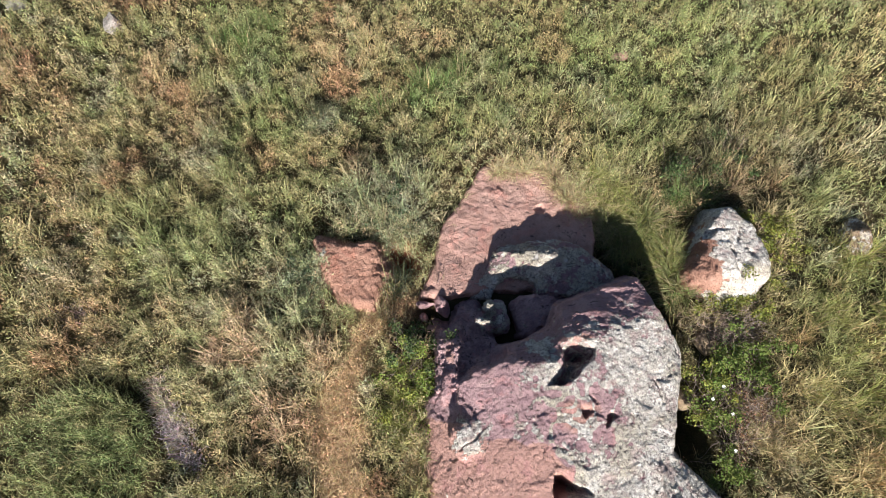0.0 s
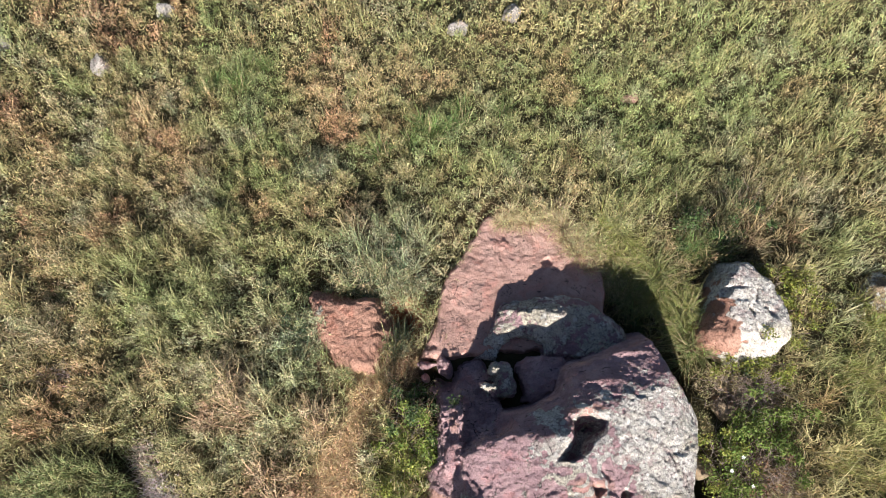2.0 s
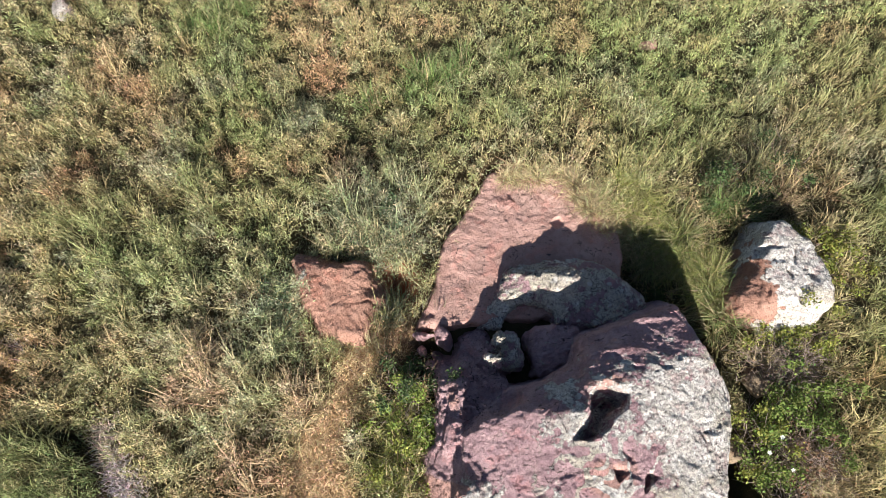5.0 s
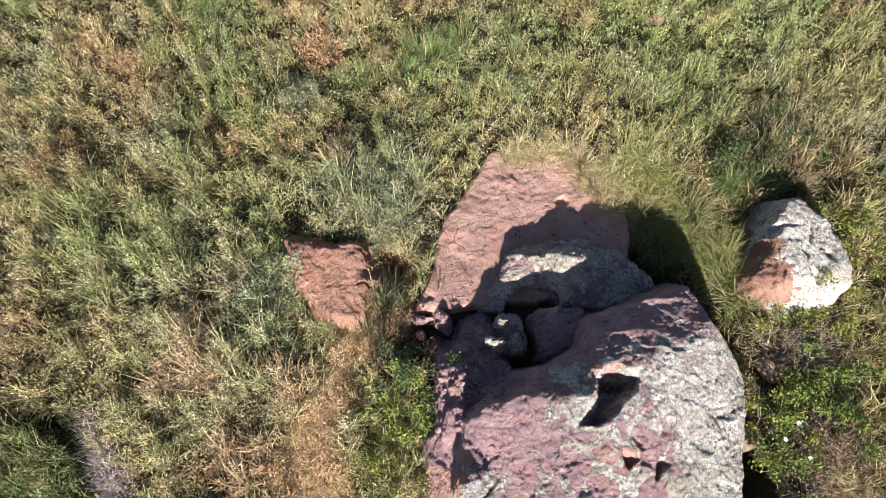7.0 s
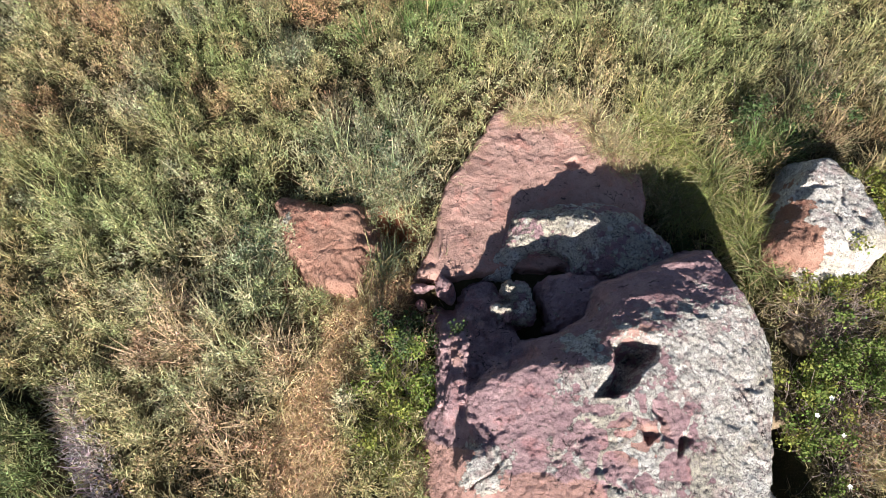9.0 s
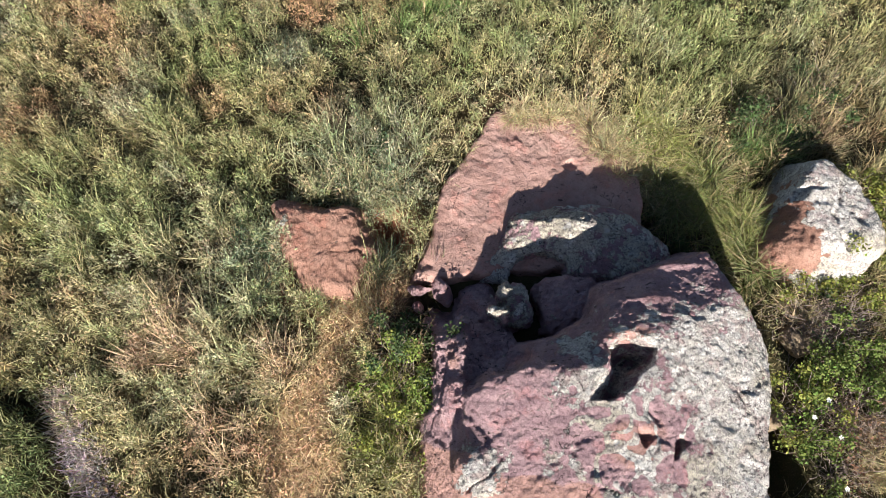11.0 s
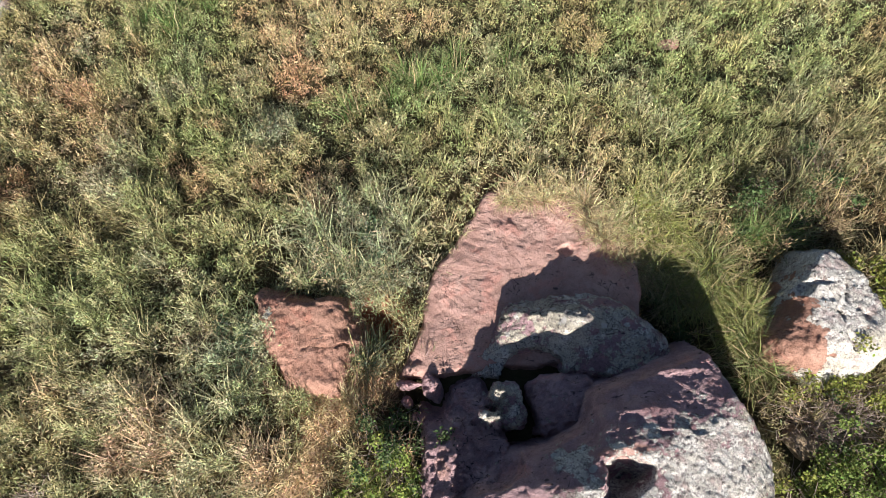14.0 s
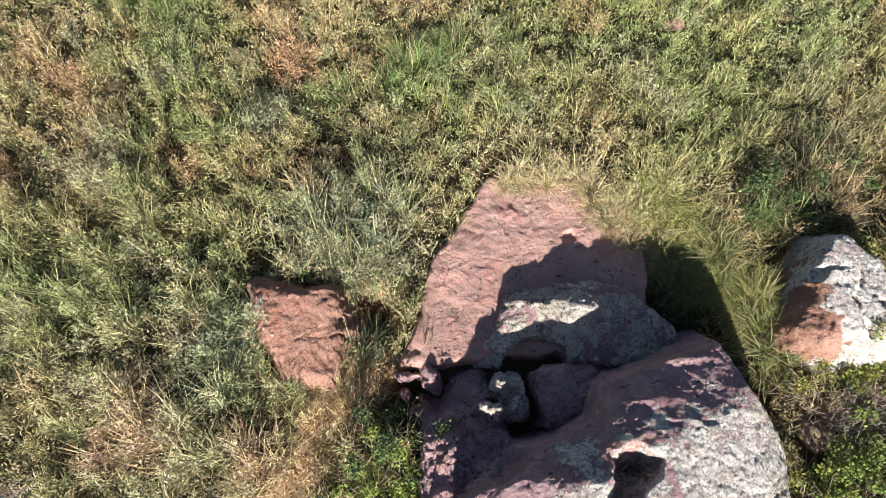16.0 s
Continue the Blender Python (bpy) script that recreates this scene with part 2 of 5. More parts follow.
# ---- mesh helpers ----
def mesh_from(name, verts, quads=None, tris=None, material=None, smooth=False):
    """A mesh from arrays: verts (n, 3), quads (m, 4), tris (k, 3)."""
    me = bpy.data.meshes.new(name)
    quads = np.zeros((0, 4), np.int32) if quads is None else quads
    tris = np.zeros((0, 3), np.int32) if tris is None else tris
    loops = np.concatenate([quads.ravel(), tris.ravel()]).astype(np.int32)
    totals = np.concatenate([np.full(len(quads), 4), np.full(len(tris), 3)]).astype(np.int32)
    starts = np.concatenate([[0], np.cumsum(totals)[:-1]]).astype(np.int32)
    me.vertices.add(len(verts))
    me.vertices.foreach_set("co", np.ascontiguousarray(verts, np.float32).ravel())
    me.loops.add(len(loops))
    me.loops.foreach_set("vertex_index", loops)
    me.polygons.add(len(totals))
    me.polygons.foreach_set("loop_start", starts)
    me.polygons.foreach_set("loop_total", totals)
    if smooth:
        me.polygons.foreach_set("use_smooth", np.ones(len(totals), bool))
    me.update(calc_edges=True)
    if material:
        me.materials.append(material)
    return me


def add_value(me, name, values):
    me.attributes.new(name, "FLOAT", "POINT").data.foreach_set("value", np.ascontiguousarray(values, np.float32))


def add_tint(me, colours):
    rgba = np.ones((len(colours), 4), np.float32)
    rgba[:, :3] = colours
    me.attributes.new("tint", "FLOAT_COLOR", "POINT").data.foreach_set("color", rgba.ravel())


def surface(field, lo, h):
    """Surface nets: the zero surface of a sampled field (negative inside) as verts and quads."""
    s = field < 0
    nx, ny, nz = field.shape
    corner = [(a, b, c) for a in (0, 1) for b in (0, 1) for c in (0, 1)]

    def cut(arr, a, b, c):
        return arr[a:nx - 1 + a, b:ny - 1 + b, c:nz - 1 + c]
    inside = sum(cut(s, *c).astype(np.int8) for c in corner)
    ids = np.argwhere((inside > 0) & (inside < 8))
    index = np.full((nx - 1, ny - 1, nz - 1), -1, np.int64)
    index[tuple(ids.T)] = np.arange(len(ids))
    acc, cnt = np.zeros((len(ids), 3)), np.zeros(len(ids))
    for p in corner:
        for ax in range(3):
            if p[ax] == 0:
                q = list(p)
                q[ax] = 1
                fa = field[tuple((ids + p).T)]
                fb = field[tuple((ids + q).T)]
                m = (fa < 0) != (fb < 0)
                t = np.where(m, fa / np.where(m, fa - fb, 1), 0)
                at = np.array(p, float)[None, :].repeat(len(ids), 0)
                at[:, ax] += t
                acc += at * m[:, None]
                cnt += m
    verts = (ids + acc / cnt[:, None]) * h + np.array(lo)
    quads = []
    for ax in range(3):
        u, v = (ax + 1) % 3, (ax + 2) % 3
        a = [slice(None)] * 3
        b = [slice(None)] * 3
        a[ax], b[ax] = slice(0, -1), slice(1, None)
        sa, sb = s[tuple(a)], s[tuple(b)]
        e = np.argwhere(sa != sb)
        e = e[(e[:, u] > 0) & (e[:, v] > 0) & (e[:, u] < field.shape[u] - 1) & (e[:, v] < field.shape[v] - 1)]
        flip = sb[tuple(e.T)]
        cs = []
        for du, dv in ((1, 1), (0, 1), (0, 0), (1, 0)):
            c = e.copy()
            c[:, u] -= du
            c[:, v] -= dv
            cs.append(index[tuple(c.T)])
        q = np.stack(cs, 1)
        q[flip] = q[flip][:, ::-1]
        quads.append(q)
    return verts, np.concatenate(quads)


def rock(name, solid, lo, hi, h, material, parent=None, rough=1.0, cover=None, warm=None, seed=0, swell=1.0, chip=1.0):
    """A stone: the solid's surface, worn and pitted by noise at several scales."""
    lo, hi = np.array(lo, float), np.array(hi, float)
    n = np.ceil((hi - lo) / h).astype(int) + 1
    X, Y, Z = (a.astype(np.float32) for a in np.meshgrid(*[lo[i] + h * np.arange(n[i]) for i in range(3)], indexing="ij"))
    F = solid(X, Y, Z)
    for ax in range(3):
        for end in (0, -1):
            sl = [slice(None)] * 3
            sl[ax] = end
            F[tuple(sl)] = 1.0
    verts, quads = surface(F, lo, h)
    me = mesh_from(name, verts, quads, None, None)
    nor = np.zeros(len(verts) * 3, np.float32)
    me.vertex_normals.foreach_get("vector", nor)
    nor = nor.reshape(-1, 3).astype(float)
    x, y, z = verts.T
    d = 0.034 * swell * fbm(x * 3.1, y * 3.1, z * 3.1, 3, seed)
    d += 0.012 * swell * fbm(x * 11, y * 11, z * 11, 3, seed + 5)
    d += 0.014 * swell * (np.abs(fbm(x * 9, y * 9, z * 9, 4, seed + 9)) - 0.2)
    bx, by, bz = (0.10 * fbm(x * 4 + o, y * 4, z * 4 - o, 3, seed + 60) for o in (0, 7, 15))
    d += 0.014 * chip * facets((x + bx) * 5.5, (y + by) * 5.5, (z + bz) * 5.5, seed + 31)
    d += 0.008 * chip * facets((x + bx + 0.3 * y) * 15, (y + by - 0.2 * x) * 22, (z + bz) * 18, seed + 37)
    d += 0.005 * chip * facets((x - bx) * 38, (y - by) * 46, (z + bz) * 40, seed + 47)
    t = 3.2 * fbm(x * 3.4 + 0.6 * y, y * 3.4 - 0.5 * x, z * 2.2, 4, seed + 13)
    d += 0.009 * (np.floor(t) + smoothstep(0.72, 1.0, t - np.floor(t)) - t * 0.5)
    ridge = 1 - np.abs(fbm(x * 2.6 + 0.5 * vnoise(x * 5, y * 5, z * 5, seed + 3), y * 2.6, z * 3.5, 2, seed + 20))
    d -= 0.008 * smoothstep(0.95, 1.0, ridge)
    verts = verts + nor * (d * rough)[:, None]
    bpy.data.meshes.remove(me)
    me = mesh_from(name, verts, quads, None, material, smooth=True)
    add_value(me, "cover", cover(x, y, z, nor) if cover else np.zeros(len(x)))
    add_value(me, "warm", warm(x, y, z, nor) if warm else np.zeros(len(x)))
    ob = new(name, me)
    ob.parent = parent
    return ob


def plane(X, Y, Z, z0, x0, y0, bx, by):
    """Distance above the plane z = z0 + bx (x - x0) + by (y - y0)."""
    return (Z - (z0 + bx * (X - x0) + by * (Y - y0))) / math.sqrt(1 + bx * bx + by * by)


def wall(X, Y, Z, ax, ay, bx, by, lean=0.25, z0=0.3):
    """Distance outside a steep face over the line a to b, solid on its right hand; lean widens it downwards."""
    dx, dy = bx - ax, by - ay
    l = math.hypot(dx, dy)
    return ((X - ax) * -dy / l + (Y - ay) * dx / l + lean * (Z - z0)) / math.sqrt(1 + lean * lean)


def ball(X, Y, Z, cx, cy, cz, rx, ry, rz):
    k = np.sqrt(((X - cx) / rx) ** 2 + ((Y - cy) / ry) ** 2 + ((Z - cz) / rz) ** 2)
    return (k - 1) * min(rx, ry, rz)


# ---- the lie of the land ----
def hummock(x, y):
    d = np.hypot((x + 3.78) / 0.78, (y + 2.38) / 0.72) + 0.06 * fbm(x * 3, y * 3, 0 * x, 2, 155)
    return 1 - smoothstep(0.93, 1.0, d)


def hummock_gap(x, y):
    d = np.hypot((x + 3.78) / 0.78, (y + 2.38) / 0.72) + 0.06 * fbm(x * 3, y * 3, 0 * x, 2, 155)
    return smoothstep(0.98, 1.02, d) * (1 - smoothstep(1.10, 1.2, d))


def soil_height(x, y):
    z = -0.09 - 0.045 * y + 0.02 * fbm(x * 0.7, y * 0.7, 0 * x, 3, 40) * 1.5
    z = z + 0.08 * blob(x, y, -1.8, -0.6, 0.9, 0.8) + 0.05 * blob(x, y, 3.0, -1.3, 0.9, 0.9)
    z = z - 0.42 * blob(x, y, 1.82, -0.38, 0.42, 0.44) - 0.42 * blob(x, y, 2.20, -0.95, 0.22, 0.42)
    z = z - 0.34 * blob(x, y, -0.54, -0.40, 0.15, 0.22) - 0.32 * blob(x, y, -0.28, -1.08, 0.26, 0.20)
    z = z - 0.50 * blob(x, y, 2.32, -2.25, 0.18, 0.38) - 0.20 * hummock_gap(x, y)
    z = z + 0.014 * fbm(x * 5, y * 5, 0 * x, 2, 44)
    far = np.hypot(x, y)
    return z * (1 - smoothstep(7, 14, far)) - 0.15 * smoothstep(7, 14, far)


PATH_LINE = ((-0.80, -0.98), (-0.95, -1.27), (-1.10, -1.56), (-1.22, -1.84), (-1.24, -2.10), (-1.19, -2.45), (-1.10, -3.6), (-1.00, -9.0))


def path_away(x, y):
    """Distance from the middle of the animal path, less where it is broad."""
    d = np.full(np.shape(x), 99.0)
    for (ax, ay), (bx, by) in zip(PATH_LINE[:-1], PATH_LINE[1:]):
        d = np.minimum(d, seg_dist(x, y, ax, ay, bx, by))
    return d - 0.06 * smoothstep(-1.7, -2.1, y) + 0.20 * fbm(x * 3.2, y * 3.2, 0 * x, 4, 60)


def path_worn(x, y):
    d = np.minimum(path_away(x, y), seg_dist(x, y, -0.80, -0.98, -0.50, -0.85) + 0.03)
    return 1 - smoothstep(0.03, 0.30, d)


def spread(a, b, n):
    return np.linspace(a, b, n)


gx = np.concatenate([[-3000, -900, -300, -100, -45, -22, -14, -10], spread(-7.5, 7.5, 181), [10, 14, 22, 45, 100, 300, 900, 3000]])
gy = np.concatenate([[-3000, -900, -300, -100, -45, -22, -14, -10], spread(-6.5, 7, 163), [10, 14, 22, 45, 100, 300, 900, 3000]])
GX, GY = np.meshgrid(gx, gy, indexing="ij")
fx, fy = GX.ravel(), GY.ravel()
idx = np.arange(len(fx)).reshape(GX.shape)
gq = np.stack([idx[:-1, :-1], idx[1:, :-1], idx[1:, 1:], idx[:-1, 1:]], -1).reshape(-1, 4)
ground_mesh = mesh_from("ground", np.stack([fx, fy, soil_height(fx, fy)], 1), gq, None, SOIL, True)
add_value(ground_mesh, "turf", smoothstep(6.0, 9.5, np.hypot(fx, fy)))
add_value(ground_mesh, "worn", path_worn(fx, fy) * (np.hypot(fx, fy) < 8))
add_value(ground_mesh, "redsoil", np.clip(1.2 * blob(fx, fy, -0.55, -0.42, 0.22, 0.3) + 1.3 * blob(fx, fy, -0.47, -0.34, 0.18, 0.14) + 0.9 * blob(fx, fy, -1.0, -0.6, 0.5, 0.45)
                                          + 0.7 * blob(fx, fy, 0.8, 0.6, 0.5, 0.25), 0, 1))
ground = tagged(new("ground", ground_mesh), "sloping meadow soil with a worn straw-coloured animal path", "ground", kind="structure")


# ---- the rocks ----
def chunk(X, Y, Z, cx, cy, cz, rx, ry, rz, turn):
    """A squarish lump, turned about its upright axis."""
    ca, sa = math.cos(radians(turn)), math.sin(radians(turn))
    u, v = (X - cx) * ca + (Y - cy) * sa, (Y - cy) * ca - (X - cx) * sa
    return ((u / rx) ** 4 + (v / ry) ** 4 + ((Z - cz) / rz) ** 4 + 1e-9) ** 0.25 * min(rx, ry, rz) - min(rx, ry, rz)


def ragged(X, Y, amount, scale, seed):
    """Sideways wobble that makes straight rims uneven."""
    u, v = X[:, :, 0], Y[:, :, 0]
    return (X + (amount * fbm(u * scale, v * scale, 0 * u, 4, seed))[:, :, None].astype(np.float32),
            Y + (amount * fbm(u * scale, v * scale, 0 * u + 3, 4, seed + 1))[:, :, None].astype(np.float32))


def pit(X, Y, Z, corners, leans, rim, floor):
    """A hole with straight sides: corners clockwise seen from above, each side leaning in by its slope."""
    f = floor - Z
    for i, (ax, ay) in enumerate(corners):
        bx, by = corners[(i + 1) % len(corners)]
        f = np.maximum(f, wall(X, Y, Z, ax, ay, bx, by, -leans[i], rim))
    return f


def main_block(X, Y, Z):
    top = plane(X, Y, Z, 0.95, 0, 0, 0, 0)
    f = smax(top, plane(X, Y, Z, 0.97, 0.75, 0, -0.24, 0), 0.10)
    f = smax(f, plane(X, Y, Z, 0.82, 1.2, -1.38, 0.25, -0.575), 0.03)
    f = smax(f, plane(X, Y, Z, 0.76, 1.6, -1.3, -0.10, -0.47), 0.03)
    f = smax(f, plane(X, Y, Z, 0.50, 2.20, -1.8, -1.5, 0.0), 0.12)
    f = smax(f, plane(X, Y, Z, 0.76, 0.5, -1.75, 0.28, -0.03), 0.03)
    f = smax(f, plane(X, Y, Z, 0.70, 0.15, -1.85, 0.46, 0.02), 0.05)
    f = smax(f, plane(X, Y, Z, 0.68, 0.10, -1.85, 1.3, 0.06), 0.05)
    f = smax(f, plane(X, Y, Z, 0.90, 0.7, -2.95, 0.0, 1.2), 0.10)
    f = smax(f, wall(X, Y, Z, 1.05, -1.02, 1.95, -0.76, 0.22, 0.55), 0.012)
    f = smax(f, wall(X, Y, Z, 0.14, -1.70, 1.07, -1.03, 0.25, 0.6), 0.04)
    f = smax(f, wall(X, Y, Z, 1.88, -0.74, 2.27, -1.56, 0.25, 0.5), 0.012)
    f = smax(f, wall(X, Y, Z, -0.30, -2.8, -0.27, -1.62, 0.3, 0.2), 0.06)
    f = smax(f, wall(X, Y, Z, 2.27, -1.52, 2.10, -2.20, 0.2, 0.5), 0.03)
    f = smin(f, chunk(X, Y, Z, 0.11, -2.30, 0.50, 0.18, 0.18, 0.22, 20), 0.02)
    f = smin(f, chunk(X, Y, Z, -0.04, -1.80, 0.33, 0.10, 0.15, 0.17, -10), 0.03)
    f = f - 0.022 * blob(X, Y, 1.27, -1.15, 0.22, 0.045) - 0.022 * blob(X, Y, 1.68, -0.88, 0.2, 0.03) - 0.015 * blob(X, Y, 1.22, -1.28, 0.08, 0.03)
    f = smin(f, smax(smax(plane(X, Y, Z, 0.60, 2.05, -2.60, -0.75, -0.25), 1.85 - X, 0.03), wall(X, Y, Z, 2.05, -2.42, 2.52, -2.93, 0.25, 0.3), 0.03), 0.04)
    f = smax(f, X - 2.7, 0.05)
    f = smax(f, wall(X, Y, Z, 3.0, -3.02, 1.0, -3.42, 0.5, 0.3), 0.08)
    f = smax(f, wall(X, Y, Z, 1.3, -3.50, -0.5, -3.08, 0.35, 0.3), 0.08)
    # pocket, holes, gully, hollow, with ragged rims
    X, Y = ragged(X, Y, 0.035, 7, 320)
    f = smax(f, plane(X, Y, Z, 0.585, 0.68, -1.36, 0.28, -0.78) - 0.9 * np.maximum(X - 0.95, 0), 0.02)
    f = smax(f, -pit(X, Y, Z, ((0.28, -0.50), (1.08, -0.50), (1.05, -0.95), (0.96, -1.25), (0.72, -1.37), (0.42, -1.42)), (0, 0, 0.12, 0.15, 0.12, 0.1), 0.55, -0.6), 0.02)
    f = smax(f, -ball(X, Y, Z, 0.30, -1.45, 0.60, 0.21, 0.19, 0.28), 0.03)
    f = smax(f, -pit(X, Y, Z, ((0.97, -1.44), (1.17, -1.40), (1.35, -1.50), (1.31, -1.63), (1.15, -1.71), (0.97, -1.60)), (0.42, 0.40, 0.15, 0.1, 0.0, 0.3), 0.88, 0.50), 0.012)
    f = smax(f, -pit(X, Y, Z, ((0.99, -1.58), (1.23, -1.66), (1.09, -1.82), (0.98, -1.86), (0.84, -1.84)), (0.0, 0.1, 0.0, 0.0, 0.5), 0.88, 0.56), 0.012)
    f = smax(f, -pit(X, Y, Z, ((1.13, -2.03), (1.26, -2.09), (1.18, -2.16)), (0.7, 0.2, 0.0), 0.86, 0.72), 0.006)
    f = smax(f, -pit(X, Y, Z, ((1.40, -2.09), (1.52, -2.12), (1.35, -2.27)), (0.5, 0.1, 0.0), 0.84, 0.69), 0.006)
    f = smax(f, -pit(X, Y, Z, ((1.20, -1.91), (1.30, -1.92), (1.31, -2.06)), (0.9, 0.3, 0.3), 0.86, 0.79), 0.006)
    f = smax(f, -pit(X, Y, Z, ((1.86, -1.80), (1.91, -1.82), (2.00, -2.06), (1.96, -2.08)), (0.2, 0.3, 0.2, 0.6), 0.70, 0.52), 0.01)
    f = smax(f, -pit(X, Y, Z, ((1.79, -2.12), (1.83, -2.13), (1.89, -2.40), (1.85, -2.40)), (0.2, 0.3, 0.2, 0.6), 0.74, 0.60), 0.01)
    f = smax(f, -pit(X, Y, Z, ((0.85, -2.62), (0.90, -2.62), (1.22, -2.85), (0.80, -2.90)), (0.2, 0.1, 0.3, 0.1), 0.90, 0.35), 0.012)
    for ax, ay, bx, by in ((0.56, -2.36, 0.66, -2.40), (0.66, -2.40, 0.79, -2.45), (0.89, -2.57, 0.79, -2.45), (1.42, -1.56, 1.56, -1.56), (1.70, -1.47, 1.78, -1.52), (1.48, -1.74, 1.58, -1.80), (1.58, -1.80, 1.67, -1.97), (1.60, -1.79, 1.82, -1.80), (0.35, -1.90, 0.42, -1.99)):
        f = smax(f, -(np.sqrt(seg_dist(X, Y, ax, ay, bx, by) ** 2 + ((Z - 0.86) * 0.25) ** 2) - 0.005 * (1 + 0.8 * np.sin(31 * X + 23 * Y))), 0.02)
    g = np.minimum(seg_dist(X, Y, 0.05, -1.70, -0.04, -1.98), seg_dist(X, Y, -0.04, -1.98, -0.10, -2.32))
    f = smax(f, -(np.sqrt(g ** 2 + ((Z - 0.62) * 0.30) ** 2) - 0.026 * (1 + 0.5 * np.sin(19 * Y))), 0.005)
    for ax, ay, bx, by in ((0.21, -2.08, 0.25, -2.20), (0.25, -2.20, 0.30, -2.33), (0.31, -1.70, 0.26, -1.86), (0.26, -1.86, 0.20, -2.0)):
        f = smax(f, -(np.sqrt(seg_dist(X, Y, ax, ay, bx, by) ** 2 + ((Z - 0.74) * 0.2) ** 2) - 0.006), 0.004)
    c = seg_dist(X, Y, 0.26, -2.22, 0.98, -2.45)
    f = smax(f, -(np.sqrt(c ** 2 + ((Z - 0.88) * 0.4) ** 2) - 0.006), 0.01)
    c = seg_dist(X, Y, 0.26, -2.22, -0.12, -2.52)
    f = smax(f, -(np.sqrt(c ** 2 + ((Z - 0.70) * 0.4) ** 2) - 0.008), 0.01)
    return f


def main_cover(x, y, z, n):
    edge = (x - 1.25) * 0.78 + (y + 1.55) * -0.45        # the crust thickens to the east
    c = 0.16 + 0.70 * smoothstep(-0.55, 0.35, edge + 0.35 * fbm(x * 2.6, y * 2.6, z * 2, 4, 70))
    c = c - 0.30 * blob(x, y, 1.20, -2.14, 0.26, 0.24) - 0.25 * blob(x, y, 1.30, -1.80, 0.12, 0.10)
    c -= 0.55 * smoothstep(-1.35, -1.1, y) * smoothstep(0.9, 1.2, x)
    c = np.maximum(c, 1.0 * blob(x, y, 0.87, -1.76, 0.22, 0.17))
    c = np.maximum(c, 0.6 * blob(x, y, 0.88, -2.20, 0.10, 0.22))
    c = np.maximum(c, 0.8 * blob(x, y, 0.85, -1.50, 0.22, 0.16))
    c = np.maximum(c, 1.15 * blob(x, y, 0.11, -2.28, 0.19, 0.19))
    veins = smoothstep(0.16, 0.04, np.abs(fbm(x * 5.2, y * 5.2, z * 5, 3, 74)))
    patch = np.clip(1.4 * blob(x, y, 1.10, -2.12, 0.36, 0.30), 0, 1)
    c = c * (1 - patch) + patch * (0.05 + 0.95 * veins)
    c = np.maximum(c, 0.80 * smoothstep(-2.45, -2.6, y) * smoothstep(0.95, 1.05, x))
    bare = smoothstep(0.05, -0.08, (y + 2.22) + 0.32 * (x - 0.26) + 0.16 * fbm(x * 4, y * 4, z, 4, 77)) * smoothstep(1.0, 0.90, x + 0.1 * fbm(x * 5, y * 5, z, 3, 78)) * smoothstep(-0.10, 0.05, x + 0.6 * (y + 2.5))
    rim = np.exp(-(((y + 2.24) + 0.32 * (x - 0.26) + 0.16 * fbm(x * 4, y * 4, z, 4, 77)) / 0.05) ** 2) * (x < 0.9)
    return np.clip(np.maximum(c - 0.75 * bare + 0.30 * rim, 1.1 * blob(x, y, 0.11, -2.30, 0.17, 0.17)), 0, 1)


def main_warm(x, y, z, n):
    w = 0.75 * smoothstep(0.05, -0.10, (y + 2.22) + 0.32 * (x - 0.26) + 0.16 * fbm(x * 4, y * 4, z, 4, 77)) * smoothstep(1.02, 0.90, x + 0.1 * fbm(x * 5, y * 5, z, 3, 78))
    w = np.maximum(w, 0.8 * blob(x, y, 1.15, -1.42, 0.20, 0.07))
    w = np.maximum(w, 0.62 * blob(x, y, 1.1, -2.13, 0.32, 0.26))
    return np.maximum(w, 0.2 * smoothstep(0.1, -0.15, x) * smoothstep(-1.9, -2.2, y))


outcrop = tagged(new("rock_outcrop"), "large mauve sandstone outcrop crusted with pale lichen, half shaded", "rock")
rock("main_block", main_block, (-0.6, -3.65, -0.45), (2.8, -0.55, 1.05), 0.0122, ROCK, outcrop, 0.8, main_cover, main_warm, 3, 0.35, 0.8)


